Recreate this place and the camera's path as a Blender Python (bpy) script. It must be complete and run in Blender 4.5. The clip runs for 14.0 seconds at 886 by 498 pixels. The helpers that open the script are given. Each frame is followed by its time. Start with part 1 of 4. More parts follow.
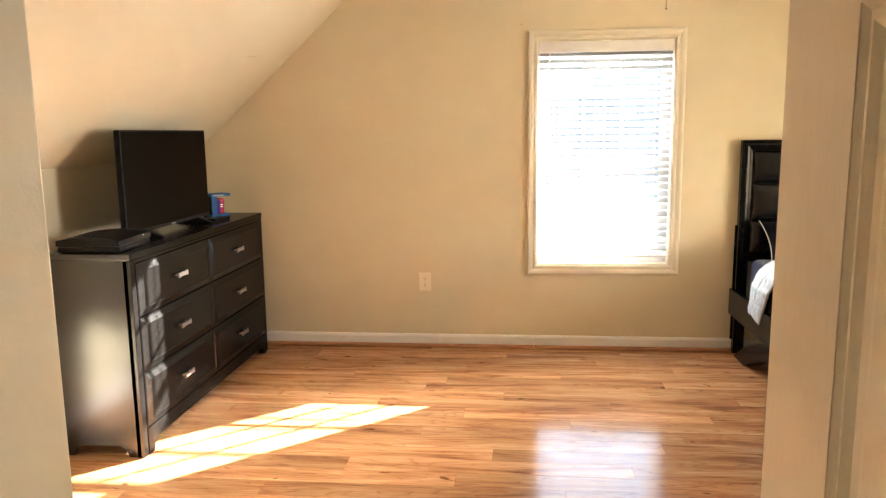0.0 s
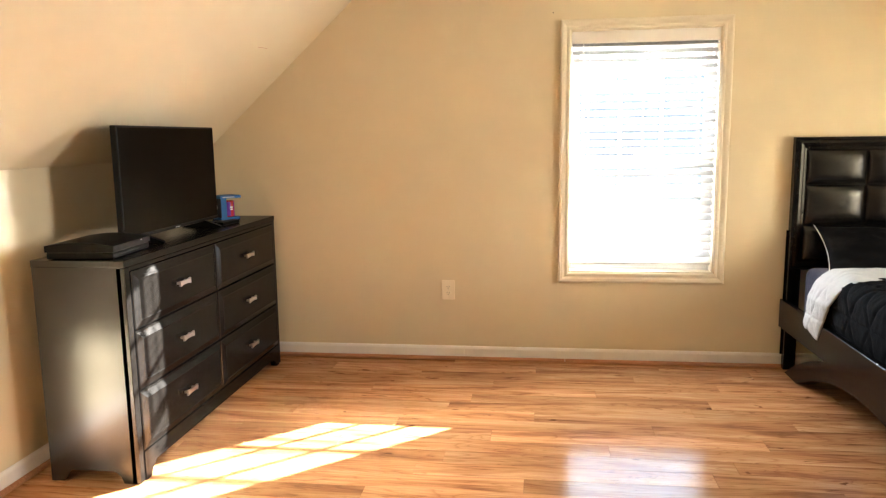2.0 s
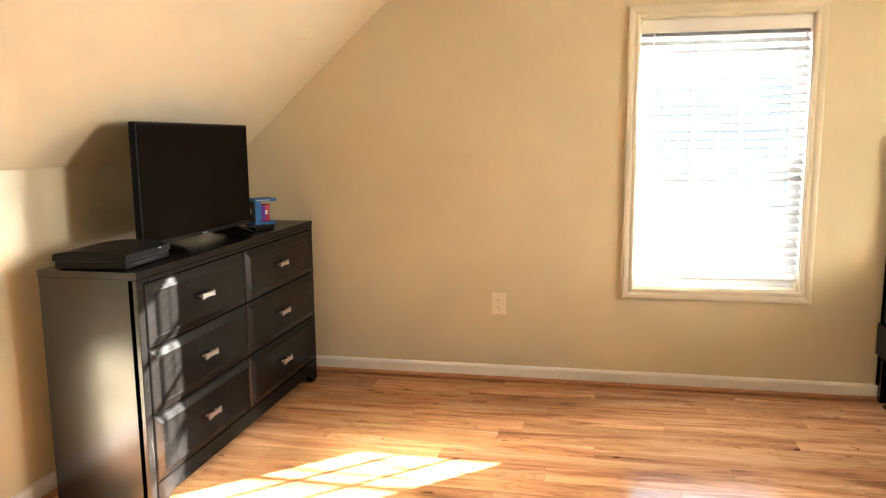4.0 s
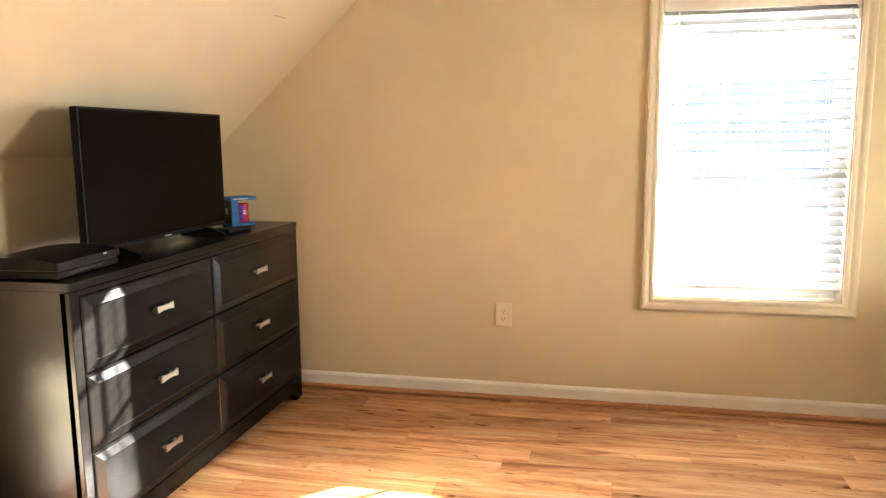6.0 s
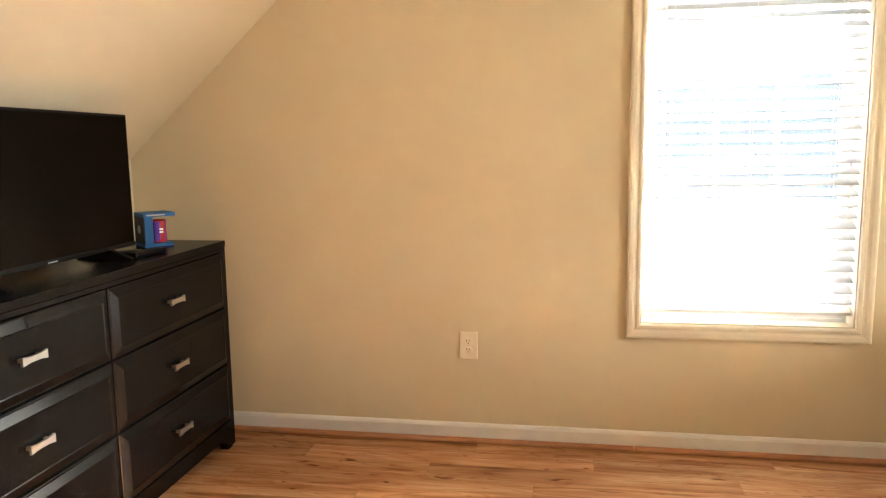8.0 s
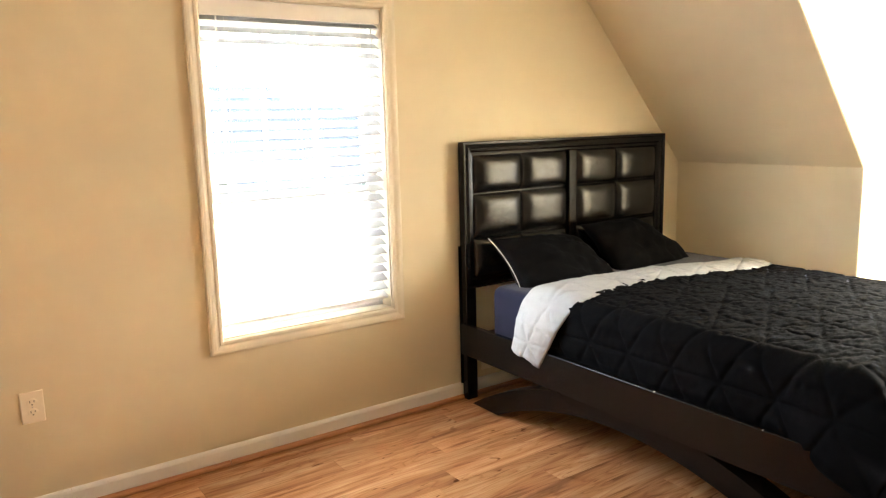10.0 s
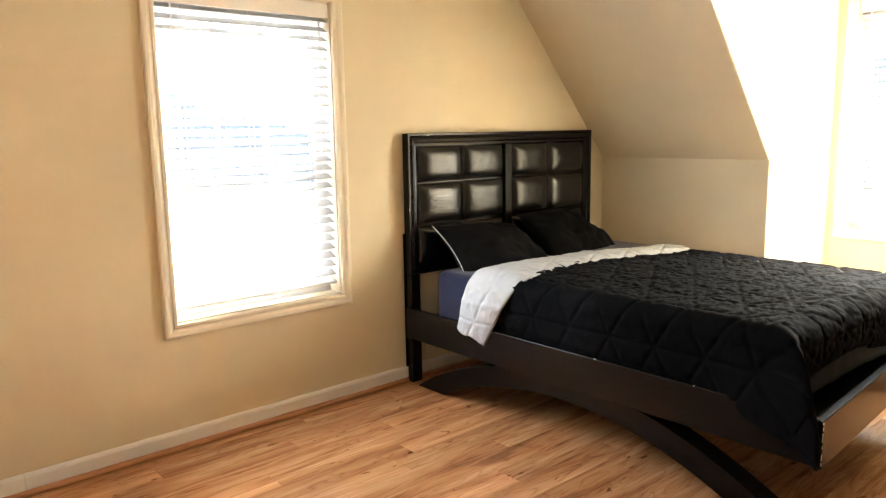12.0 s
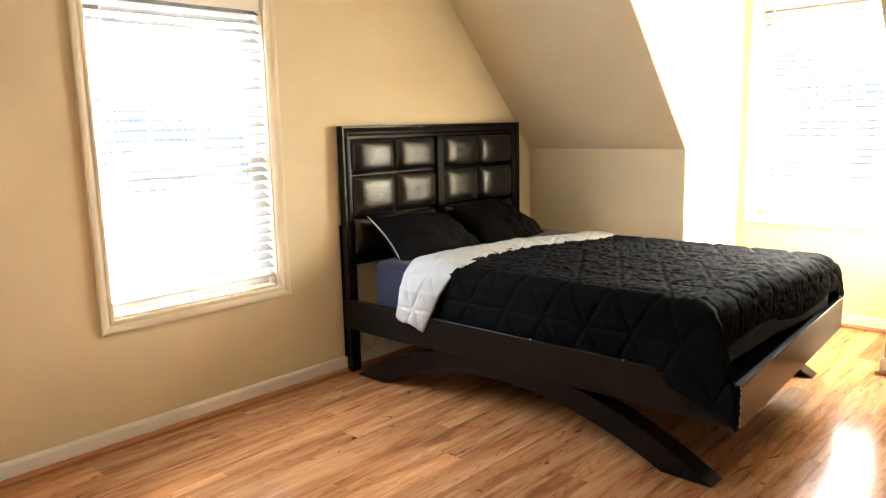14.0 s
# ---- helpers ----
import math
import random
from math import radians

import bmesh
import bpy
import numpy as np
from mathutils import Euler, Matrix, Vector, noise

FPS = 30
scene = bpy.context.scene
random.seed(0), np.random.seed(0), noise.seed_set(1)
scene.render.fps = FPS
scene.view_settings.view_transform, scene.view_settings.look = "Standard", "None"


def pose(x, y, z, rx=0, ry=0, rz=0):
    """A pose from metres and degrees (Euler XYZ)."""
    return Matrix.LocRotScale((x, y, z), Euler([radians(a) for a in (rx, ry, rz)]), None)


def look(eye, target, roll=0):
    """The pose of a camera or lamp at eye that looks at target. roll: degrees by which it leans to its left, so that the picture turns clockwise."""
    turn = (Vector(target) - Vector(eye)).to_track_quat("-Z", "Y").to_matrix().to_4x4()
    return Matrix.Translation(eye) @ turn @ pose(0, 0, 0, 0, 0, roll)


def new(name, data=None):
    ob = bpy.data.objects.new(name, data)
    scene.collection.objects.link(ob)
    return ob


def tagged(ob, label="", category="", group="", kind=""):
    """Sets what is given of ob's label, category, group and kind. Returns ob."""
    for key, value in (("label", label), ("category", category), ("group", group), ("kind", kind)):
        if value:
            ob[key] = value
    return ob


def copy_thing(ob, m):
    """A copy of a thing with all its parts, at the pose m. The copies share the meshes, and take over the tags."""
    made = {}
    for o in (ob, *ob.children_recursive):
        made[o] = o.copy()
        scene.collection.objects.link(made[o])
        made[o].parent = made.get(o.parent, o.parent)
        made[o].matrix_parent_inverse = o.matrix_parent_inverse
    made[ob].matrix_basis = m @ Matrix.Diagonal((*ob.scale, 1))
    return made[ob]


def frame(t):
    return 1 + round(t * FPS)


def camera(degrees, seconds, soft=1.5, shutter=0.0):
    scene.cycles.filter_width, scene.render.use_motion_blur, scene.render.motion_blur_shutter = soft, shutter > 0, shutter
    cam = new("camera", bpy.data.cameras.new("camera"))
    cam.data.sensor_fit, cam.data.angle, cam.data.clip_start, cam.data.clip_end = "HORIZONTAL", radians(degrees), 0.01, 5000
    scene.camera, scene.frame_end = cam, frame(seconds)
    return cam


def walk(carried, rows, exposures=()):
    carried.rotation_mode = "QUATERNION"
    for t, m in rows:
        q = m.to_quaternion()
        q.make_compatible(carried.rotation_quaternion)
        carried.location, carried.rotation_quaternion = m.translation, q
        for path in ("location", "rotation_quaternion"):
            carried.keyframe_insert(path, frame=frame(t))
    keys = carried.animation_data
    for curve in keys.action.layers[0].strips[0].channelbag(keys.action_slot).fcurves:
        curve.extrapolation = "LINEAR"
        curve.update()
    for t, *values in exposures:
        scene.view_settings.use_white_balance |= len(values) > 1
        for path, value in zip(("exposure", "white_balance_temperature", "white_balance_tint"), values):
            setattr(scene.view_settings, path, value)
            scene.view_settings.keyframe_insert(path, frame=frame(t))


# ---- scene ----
cam = camera(62.3, 14.0, soft=1.25)
PATH = [
    (0, (-0.120, -4.721, 1.413), (-0.317, -2.756, 1.099), -0.7),
    (0.5, (-0.128, -4.666, 1.398), (-0.333, -2.699, 1.09), -0.7),
    (1, (-0.128, -4.59, 1.384), (-0.342, -2.625, 1.079), -0.7),
    (1.5, (-0.144, -4.508, 1.387), (-0.371, -2.545, 1.078), -0.7),
    (2, (-0.167, -4.402, 1.375), (-0.424, -2.441, 1.072), -0.8),
    (2.5, (-0.179, -4.31, 1.381), (-0.477, -2.356, 1.077), -0.8),
    (3, (-0.185, -4.217, 1.379), (-0.526, -2.27, 1.078), -0.7),
    (5.5, (-0.262, -3.728, 1.331), (-0.674, -1.793, 1.035), -0.5),
    (6, (-0.247, -3.614, 1.323), (-0.664, -1.68, 1.027), -0.5),
    (6.5, (-0.232, -3.489, 1.322), (-0.655, -1.557, 1.024), -0.4),
    (7, (-0.235, -3.392, 1.312), (-0.653, -1.458, 1.019), -0.4),
    (7.5, (-0.235, -3.304, 1.312), (-0.657, -1.371, 1.019), -0.6),
    (8, (-0.294, -3.104, 1.31), (-0.626, -1.152, 1.031), -0.8),
    (8.2, (-0.409, -3.073, 1.340), (-0.464, -1.109, 1.050), -0.9),
    (8.4, (-0.524, -3.042, 1.369), (-0.39, -1.069, 1.068), -1.2),
    (8.5, (-0.591, -3.028, 1.405), (-0.339, -1.07, 1.087), -0.8),
    (9, (-0.862, -2.909, 1.451), (-0.025, -1.124, 1.116), -0.7),
    (9.2, (-0.852, -2.949, 1.456), (0.083, -1.214, 1.116), -0.9),
    (11.3, (-1.075, -3.041, 1.387), (0.149, -1.492, 1.062), -1.3),
    (11.5, (-1.087, -3.046, 1.372), (0.159, -1.515, 1.049), -1.1),
    (12, (-1.137, -3.058, 1.359), (0.163, -1.573, 1.039), -1.0),
    (12.5, (-1.17, -3.069, 1.351), (0.174, -1.624, 1.029), -1.1),
    (13, (-1.199, -3.069, 1.344), (0.187, -1.665, 1.018), -1.0),
    (13.5, (-1.208, -3.082, 1.341), (0.205, -1.706, 1.009), -1.3),
    (14, (-1.235, -3.088, 1.337), (0.207, -1.743, 1.004), -1.4),
]
walk(cam, [(t, look(eye, target, roll)) for t, eye, target, roll in PATH], [(0, 6.12), (7.5, 6.17), (11, 6.05), (14, 6.03)])

# ---- world, sun, exposure ----
SUN_FROM = Vector((0.746, 0.666, 0.373)).normalized()
world = bpy.data.worlds.new("world")
scene.world = world
world.use_nodes = True
wn = world.node_tree.nodes
sky = wn.new("ShaderNodeTexSky")
sky.sky_type = "NISHITA"
sky.sun_disc = False
sky.sun_elevation = math.asin(SUN_FROM.z)
sky.sun_rotation = math.atan2(SUN_FROM.x, SUN_FROM.y)
sky.dust_density = 0.3
wn["Background"].inputs["Strength"].default_value = 0.05
world.node_tree.links.new(sky.outputs["Color"], wn["Background"].inputs["Color"])

sun = new("sun", bpy.data.lights.new("sun", "SUN"))
sun.data.energy = 2.4
sun.data.angle = radians(0.5)
sun.data.color = (1.0, 0.96, 0.89)
sun.matrix_world = look(SUN_FROM * 20, (0, 0, 0))


def window_sky(m, watts, depth, colour):
    """Sky light in a window's opening, depth metres out from the wall's face."""
    lamp = new("window_sky", bpy.data.lights.new("window_sky", "AREA"))
    lamp.data.shape = "RECTANGLE"
    lamp.data.size, lamp.data.size_y = 0.80, 1.37
    lamp.data.energy = watts
    lamp.data.color = colour
    lamp.matrix_world = m @ pose(0.421, depth, 0.706, -90)
    return lamp


window_sky(pose(0.012, 0, 0.556), 0.47, -0.023, (0.80, 0.89, 1.0))
window_sky(pose(3.85, -1.252, 0.687, 0, 0, -90), 1.50, -0.023, (1.0, 0.97, 0.89))


# ---- materials ----
def material(name):
    m = bpy.data.materials.new(name)
    m.use_nodes = True
    n = m.node_tree.nodes
    return m, n, m.node_tree.links, n["Principled BSDF"]


def coords(n, l, scale=(1, 1, 1), spread=0.0):
    """Object coordinates in metres, scaled; with spread, each object takes its own stretch of the pattern."""
    tc = n.new("ShaderNodeTexCoord")
    mp = n.new("ShaderNodeMapping")
    mp.inputs["Scale"].default_value = scale
    if spread:
        info = n.new("ShaderNodeObjectInfo")
        mul = n.new("ShaderNodeMath")
        mul.operation = "MULTIPLY"
        mul.inputs[1].default_value = spread
        add = n.new("ShaderNodeVectorMath")
        l.new(info.outputs["Random"], mul.inputs[0])
        l.new(tc.outputs["Object"], add.inputs[0])
        l.new(mul.outputs[0], add.inputs[1])
        l.new(add.outputs[0], mp.inputs["Vector"])
    else:
        l.new(tc.outputs["Object"], mp.inputs["Vector"])
    return mp.outputs["Vector"]


def noise_tex(n, l, vec, scale, detail=4, rough=0.55, distortion=0.0):
    t = n.new("ShaderNodeTexNoise")
    t.inputs["Scale"].default_value = scale
    t.inputs["Detail"].default_value = detail
    t.inputs["Roughness"].default_value = rough
    t.inputs["Distortion"].default_value = distortion
    l.new(vec, t.inputs["Vector"])
    return t.outputs["Fac"]


def ramp(n, l, fac, stops):
    r = n.new("ShaderNodeValToRGB")
    e = r.color_ramp.elements
    while len(e) < len(stops):
        e.new(0.5)
    for el, (p, c) in zip(e, stops):
        el.position, el.color = p, (*c, 1)
    l.new(fac, r.inputs["Fac"])
    return r.outputs["Color"]


def bump(n, l, bs, height, strength, distance):
    b = n.new("ShaderNodeBump")
    b.inputs["Strength"].default_value = strength
    b.inputs["Distance"].default_value = distance
    l.new(height, b.inputs["Height"])
    l.new(b.outputs["Normal"], bs.inputs["Normal"])


def shade(c, k):
    return tuple(min(1.0, v * k) for v in c)


def surface(name, colour, rough, vary=0.12, scale=4.0, grain=300.0, relief=0.15, depth=0.001, metal=0.0, coat=0.0, rough_vary=0.08, specular=0.5, gloss=None):
    """A plain coated surface: broad unevenness in colour and gloss, fine grain as relief."""
    m, n, l, bs = material(name)
    v = coords(n, l)
    broad = noise_tex(n, l, v, scale, 5, 0.6)
    col = ramp(n, l, broad, [(0.3, shade(colour, 1 - vary)), (0.7, shade(colour, 1 + vary))])
    l.new(col, bs.inputs["Base Color"])
    mr = n.new("ShaderNodeMapRange")
    mr.inputs["To Min"].default_value = max(0.02, rough - rough_vary)
    mr.inputs["To Max"].default_value = min(1, rough + rough_vary)
    l.new(noise_tex(n, l, v, scale * 4, 4), mr.inputs["Value"])
    l.new(mr.outputs[0], bs.inputs["Roughness"])
    bs.inputs["Metallic"].default_value = metal
    bs.inputs["Coat Weight"].default_value = coat
    bs.inputs["Specular IOR Level"].default_value = specular
    if gloss:
        # satin lacquer: glossier face on than at a slant
        lw = n.new("ShaderNodeLayerWeight")
        gr = n.new("ShaderNodeMapRange")
        gr.inputs["From Min"].default_value, gr.inputs["From Max"].default_value = 0.25, 0.34
        gr.inputs["To Min"].default_value, gr.inputs["To Max"].default_value = gloss
        l.new(lw.outputs["Facing"], gr.inputs["Value"])
        l.new(gr.outputs[0], bs.inputs["Specular IOR Level"])
    bump(n, l, bs, noise_tex(n, l, v, grain, 3), relief, depth)
    return m


WALL = surface("wall_paint", (0.662, 0.576, 0.410), 0.62, 0.035, 1.3, 190, 0.16, 0.0016)
SLOPE = WALL
TRIM = surface("trim_paint", (0.78, 0.76, 0.74), 0.38, 0.04, 3, 120, 0.08, 0.001)
VINYL = surface("window_vinyl", (0.8, 0.8, 0.8), 0.42, 0.02, 3, 80, 0.03, 0.0005)
PLATE = surface("outlet_plastic", (0.80, 0.72, 0.58), 0.42, 0.03, 20, 200, 0.03, 0.0003)
SLOT = surface("slot_black", (0.02, 0.018, 0.015), 0.6, 0.1, 40, 300, 0.05, 0.0003)
ESPRESSO = surface("espresso_lacquer", (0.0042, 0.0037, 0.0033), 0.25, 0.2, 2.5, 60, 0.03, 0.0005, rough_vary=0.02, gloss=(0.85, 0.07))
BEDWOOD = surface("bed_black_lacquer", (0.0055, 0.005, 0.0047), 0.22, 0.2, 2.5, 60, 0.03, 0.0005, rough_vary=0.025, specular=0.19)
NICKEL = surface("satin_nickel", (0.52, 0.49, 0.44), 0.38, 0.05, 60, 500, 0.05, 0.0003, metal=1.0, rough_vary=0.04)
BLACKPLASTIC = surface("black_plastic", (0.0035, 0.0035, 0.0038), 0.35, 0.15, 8, 400, 0.05, 0.0004, specular=0.12, rough_vary=0.03)
SCREEN = surface("tv_screen", (0.0036, 0.0025, 0.0014), 0.34, 0.05, 2, 100, 0.01, 0.0002, rough_vary=0.02, specular=0.015)
CASING = surface("cream_casing_paint", (0.70, 0.63, 0.505), 0.45, 0.02, 3, 120, 0.02, 0.0005)
CORD = surface("blind_cord", (0.75, 0.75, 0.72), 0.7, 0.05, 50, 500, 0.1, 0.0003)
BLUECARD = surface("blue_card", (0.02, 0.115, 0.31), 0.55, 0.08, 15, 200, 0.03, 0.0003, specular=0.2)
DARKCARD = surface("dark_card", (0.010, 0.012, 0.024), 0.5, 0.08, 15, 200, 0.03, 0.0003, specular=0.15)
GREYINK = surface("grey_print", (0.35, 0.36, 0.4), 0.4, 0.05, 15, 200, 0.02, 0.0002)
WHITEINK = surface("white_print", (0.75, 0.75, 0.75), 0.4, 0.03, 15, 200, 0.02, 0.0002)
MUGRED = surface("mug_red_glaze", (0.5, 0.03, 0.04), 0.12, 0.08, 15, 100, 0.02, 0.0002)
MUGPURPLE = surface("mug_purple_glaze", (0.16, 0.05, 0.36), 0.12, 0.08, 15, 100, 0.02, 0.0002)
BRASS = surface("chain_metal", (0.35, 0.27, 0.14), 0.35, 0.05, 60, 500, 0.05, 0.0003, metal=1.0)
PIPING = surface("white_piping", (0.75, 0.74, 0.72), 0.85, 0.05, 30, 700, 0.2, 0.0006)
UNDERLAY = surface("floor_underlay", (0.10, 0.055, 0.025), 0.8, 0.1, 4, 200, 0.1, 0.001)


def make_slat():
    m, n, l, bs = material("slat_white")
    bs.inputs["Base Color"].default_value = (0.48, 0.49, 0.515, 1)
    bs.inputs["Roughness"].default_value = 0.55
    v = coords(n, l)
    bump(n, l, bs, noise_tex(n, l, v, 200, 2), 0.04, 0.0005)
    tr = n.new("ShaderNodeBsdfTranslucent")
    tr.inputs["Color"].default_value = (0.85, 0.85, 0.83, 1)
    mix = n.new("ShaderNodeMixShader")
    mix.inputs[0].default_value = 0.03
    l.new(bs.outputs[0], mix.inputs[1])
    l.new(tr.outputs[0], mix.inputs[2])
    l.new(mix.outputs[0], n["Material Output"].inputs["Surface"])
    return m


SLAT = make_slat()


def make_door_paint():
    """Painted moulded door: upright embossed wood grain, a few scuffs."""
    m, n, l, bs = material("door_paint")
    v = coords(n, l, (14, 14, 1.1))
    grain = noise_tex(n, l, v, 9.0, 5, 0.6, 1.6)
    scuff = noise_tex(n, l, coords(n, l, (5, 9, 3)), 3.0, 6, 0.7, 2.0)
    l.new(ramp(n, l, scuff, [(0.24, (0.52, 0.42, 0.30)), (0.32, (0.75, 0.645, 0.505)), (0.75, (0.79, 0.69, 0.55))]), bs.inputs["Base Color"])
    bs.inputs["Roughness"].default_value = 0.42
    bump(n, l, bs, grain, 0.35, 0.0012)
    return m


DOORPAINT = make_door_paint()


def make_glass():
    m, n, l, bs = material("window_glass")
    bs.inputs["Base Color"].default_value = (0.97, 0.99, 0.98, 1)
    bs.inputs["Roughness"].default_value = 0.0
    bs.inputs["IOR"].default_value = 1.45
    bs.inputs["Transmission Weight"].default_value = 1.0
    return m


GLASS = make_glass()


def make_floor():
    """Honey-coloured laminate: arched grain figure, long dark streaks, fine pores and a few knots, each board its own tone."""
    m, n, l, bs = material("laminate_board")

    def times(a, b, fac):
        x = n.new("ShaderNodeMixRGB")
        x.blend_type = "MULTIPLY"
        x.inputs["Fac"].default_value = fac
        l.new(a, x.inputs[1])
        l.new(b, x.inputs[2])
        return x.outputs[0]

    def bands(fac, count):
        k = n.new("ShaderNodeMath")
        k.operation = "MULTIPLY"
        k.inputs[1].default_value = count
        w = n.new("ShaderNodeMath")
        w.operation = "FRACT"
        l.new(fac, k.inputs[0])
        l.new(k.outputs[0], w.inputs[0])
        return w.outputs[0]

    broad = noise_tex(n, l, coords(n, l, (0.55, 4.6, 1.0), 47.0), 2.6, 4, 0.55, 0.9)
    col = ramp(n, l, broad, [(0.30, (0.215, 0.093, 0.0395)), (0.41, (0.378, 0.173, 0.074)), (0.53, (0.468, 0.235, 0.106)), (0.70, (0.580, 0.332, 0.165))])
    figure = noise_tex(n, l, coords(n, l, (0.50, 4.4, 1.0), 23.0), 2.3, 2, 0.45, 0.6)
    rings = ramp(n, l, bands(figure, 15.0), [(0.0, (0.60, 0.50, 0.42)), (0.16, (0.90, 0.86, 0.82)), (0.5, (1.0, 1.0, 1.0)), (0.88, (0.97, 0.95, 0.93)), (1.0, (0.62, 0.52, 0.44))])
    col = times(col, rings, 0.60)
    fine = noise_tex(n, l, coords(n, l, (1.1, 46.0, 1.0), 31.0), 4.0, 4, 0.65, 0.2)
    col = times(col, ramp(n, l, fine, [(0.36, (0.60, 0.50, 0.42)), (0.52, (1, 1, 1))]), 0.36)
    streak = noise_tex(n, l, coords(n, l, (0.9, 13.0, 1.0), 19.0), 2.2, 4, 0.55, 1.2)
    col = times(col, ramp(n, l, streak, [(0.29, (0.30, 0.19, 0.12)), (0.40, (1, 1, 1))]), 0.62)
    knot = noise_tex(n, l, coords(n, l, (4.0, 11.0, 1.0), 61.0), 1.5, 2, 0.4, 1.8)
    col = times(col, ramp(n, l, knot, [(0.24, (0.26, 0.16, 0.10)), (0.31, (1, 1, 1))]), 0.85)
    info = n.new("ShaderNodeObjectInfo")
    hsv = n.new("ShaderNodeHueSaturation")
    hsv.inputs["Saturation"].default_value = 1.0
    mr = n.new("ShaderNodeMapRange")
    mr.inputs["To Min"].default_value, mr.inputs["To Max"].default_value = 0.80, 1.20
    l.new(info.outputs["Random"], mr.inputs["Value"])
    l.new(mr.outputs[0], hsv.inputs["Value"])
    l.new(col, hsv.inputs["Color"])
    l.new(hsv.outputs[0], bs.inputs["Base Color"])
    rr = n.new("ShaderNodeMapRange")
    rr.inputs["To Min"].default_value, rr.inputs["To Max"].default_value = 0.13, 0.19
    l.new(fine, rr.inputs["Value"])
    l.new(rr.outputs[0], bs.inputs["Roughness"])
    bs.inputs["Specular IOR Level"].default_value = 0.07
    bump(n, l, bs, noise_tex(n, l, coords(n, l, (6, 40, 1)), 3.0, 3), 0.05, 0.0004)
    return m


FLOORWOOD = make_floor()


def make_shoe_wood():
    m, n, l, bs = material("shoe_moulding_wood")
    v = coords(n, l, (2, 30, 30))
    f = noise_tex(n, l, v, 4, 5, 0.6)
    l.new(ramp(n, l, f, [(0.3, (0.33, 0.13, 0.055)), (0.7, (0.50, 0.235, 0.105))]), bs.inputs["Base Color"])
    bs.inputs["Roughness"].default_value = 0.4
    return m


SHOE = make_shoe_wood()


def make_leather():
    m, n, l, bs = material("black_leatherette")
    v = coords(n, l)
    bs.inputs["Base Color"].default_value = (0.0070, 0.0069, 0.0070, 1)
    bs.inputs["Specular IOR Level"].default_value = 0.36
    mr = n.new("ShaderNodeMapRange")
    mr.inputs["To Min"].default_value, mr.inputs["To Max"].default_value = 0.19, 0.24
    l.new(noise_tex(n, l, v, 35, 4), mr.inputs["Value"])
    l.new(mr.outputs[0], bs.inputs["Roughness"])
    vo = n.new("ShaderNodeTexVoronoi")
    vo.inputs["Scale"].default_value = 420
    l.new(v, vo.inputs["Vector"])
    bump(n, l, bs, vo.outputs["Distance"], 0.25, 0.0012)
    return m


LEATHER = make_leather()


def fabric(name, colour, vary=0.15, sheen=0.3, weave=900.0, relief=0.3):
    m, n, l, bs = material(name)
    v = coords(n, l)
    f = noise_tex(n, l, v, 14, 6, 0.65)
    l.new(ramp(n, l, f, [(0.3, shade(colour, 1 - vary)), (0.7, shade(colour, 1 + vary))]), bs.inputs["Base Color"])
    bs.inputs["Roughness"].default_value = 0.88
    bs.inputs["Specular IOR Level"].default_value = 0.05
    bs.inputs["Sheen Weight"].default_value = sheen
    bs.inputs["Sheen Roughness"].default_value = 0.5
    a = n.new("ShaderNodeMath")
    a.operation = "ADD"
    l.new(noise_tex(n, l, v, weave, 2), a.inputs[0])
    l.new(noise_tex(n, l, v, 60, 4), a.inputs[1])
    bump(n, l, bs, a.outputs[0], relief, 0.0025)
    return m


QUILTBLACK = fabric("quilt_black_cotton", (0.0019, 0.0021, 0.0027), sheen=0.0)
QUILTWHITE = fabric("quilt_white_cotton", (0.36, 0.372, 0.388), 0.05, 0.0)
QUILTGREY = fabric("quilt_grey_lining", (0.022, 0.022, 0.024), 0.08, 0.05)
PILLOWBLACK = fabric("pillow_black_cotton", (0.0040, 0.0040, 0.0043), sheen=0.0)
SHEETNAVY = fabric("navy_sheet", (0.014, 0.0165, 0.038), 0.1, 0.12)


def make_ground():
    m, n, l, bs = material("lawn_ground")
    v = coords(n, l)
    f = noise_tex(n, l, v, 0.15, 6, 0.6)
    l.new(ramp(n, l, f, [(0.35, (0.04, 0.055, 0.025)), (0.65, (0.10, 0.09, 0.055))]), bs.inputs["Base Color"])
    bs.inputs["Roughness"].default_value = 0.95
    return m


GROUND = make_ground()


# ---- mesh helpers ----
def obj(name, bm, mat, parent=None, smooth=False, label="", m=None):
    bmesh.ops.recalc_face_normals(bm, faces=bm.faces)
    me = bpy.data.meshes.new(name)
    bm.to_mesh(me)
    bm.free()
    me.materials.append(mat)
    if smooth:
        for p in me.polygons:
            p.use_smooth = True
    ob = new(name, me)
    if parent:
        ob.parent = parent
    if m is not None:
        ob.matrix_basis = m
    if label:
        ob["label"] = label
    return ob


def add_box(bm, x0, x1, y0, y1, z0, z1, bevel=0.0, seg=1):
    r = bmesh.ops.create_cube(bm, size=1, matrix=Matrix.Translation(((x0 + x1) / 2, (y0 + y1) / 2, (z0 + z1) / 2)) @ Matrix.Diagonal((abs(x1 - x0), abs(y1 - y0), abs(z1 - z0), 1)))
    if bevel:
        es = list({e for v in r["verts"] for e in v.link_edges})
        bmesh.ops.bevel(bm, geom=es, offset=bevel, segments=seg, affect="EDGES", profile=0.5)
    return bm


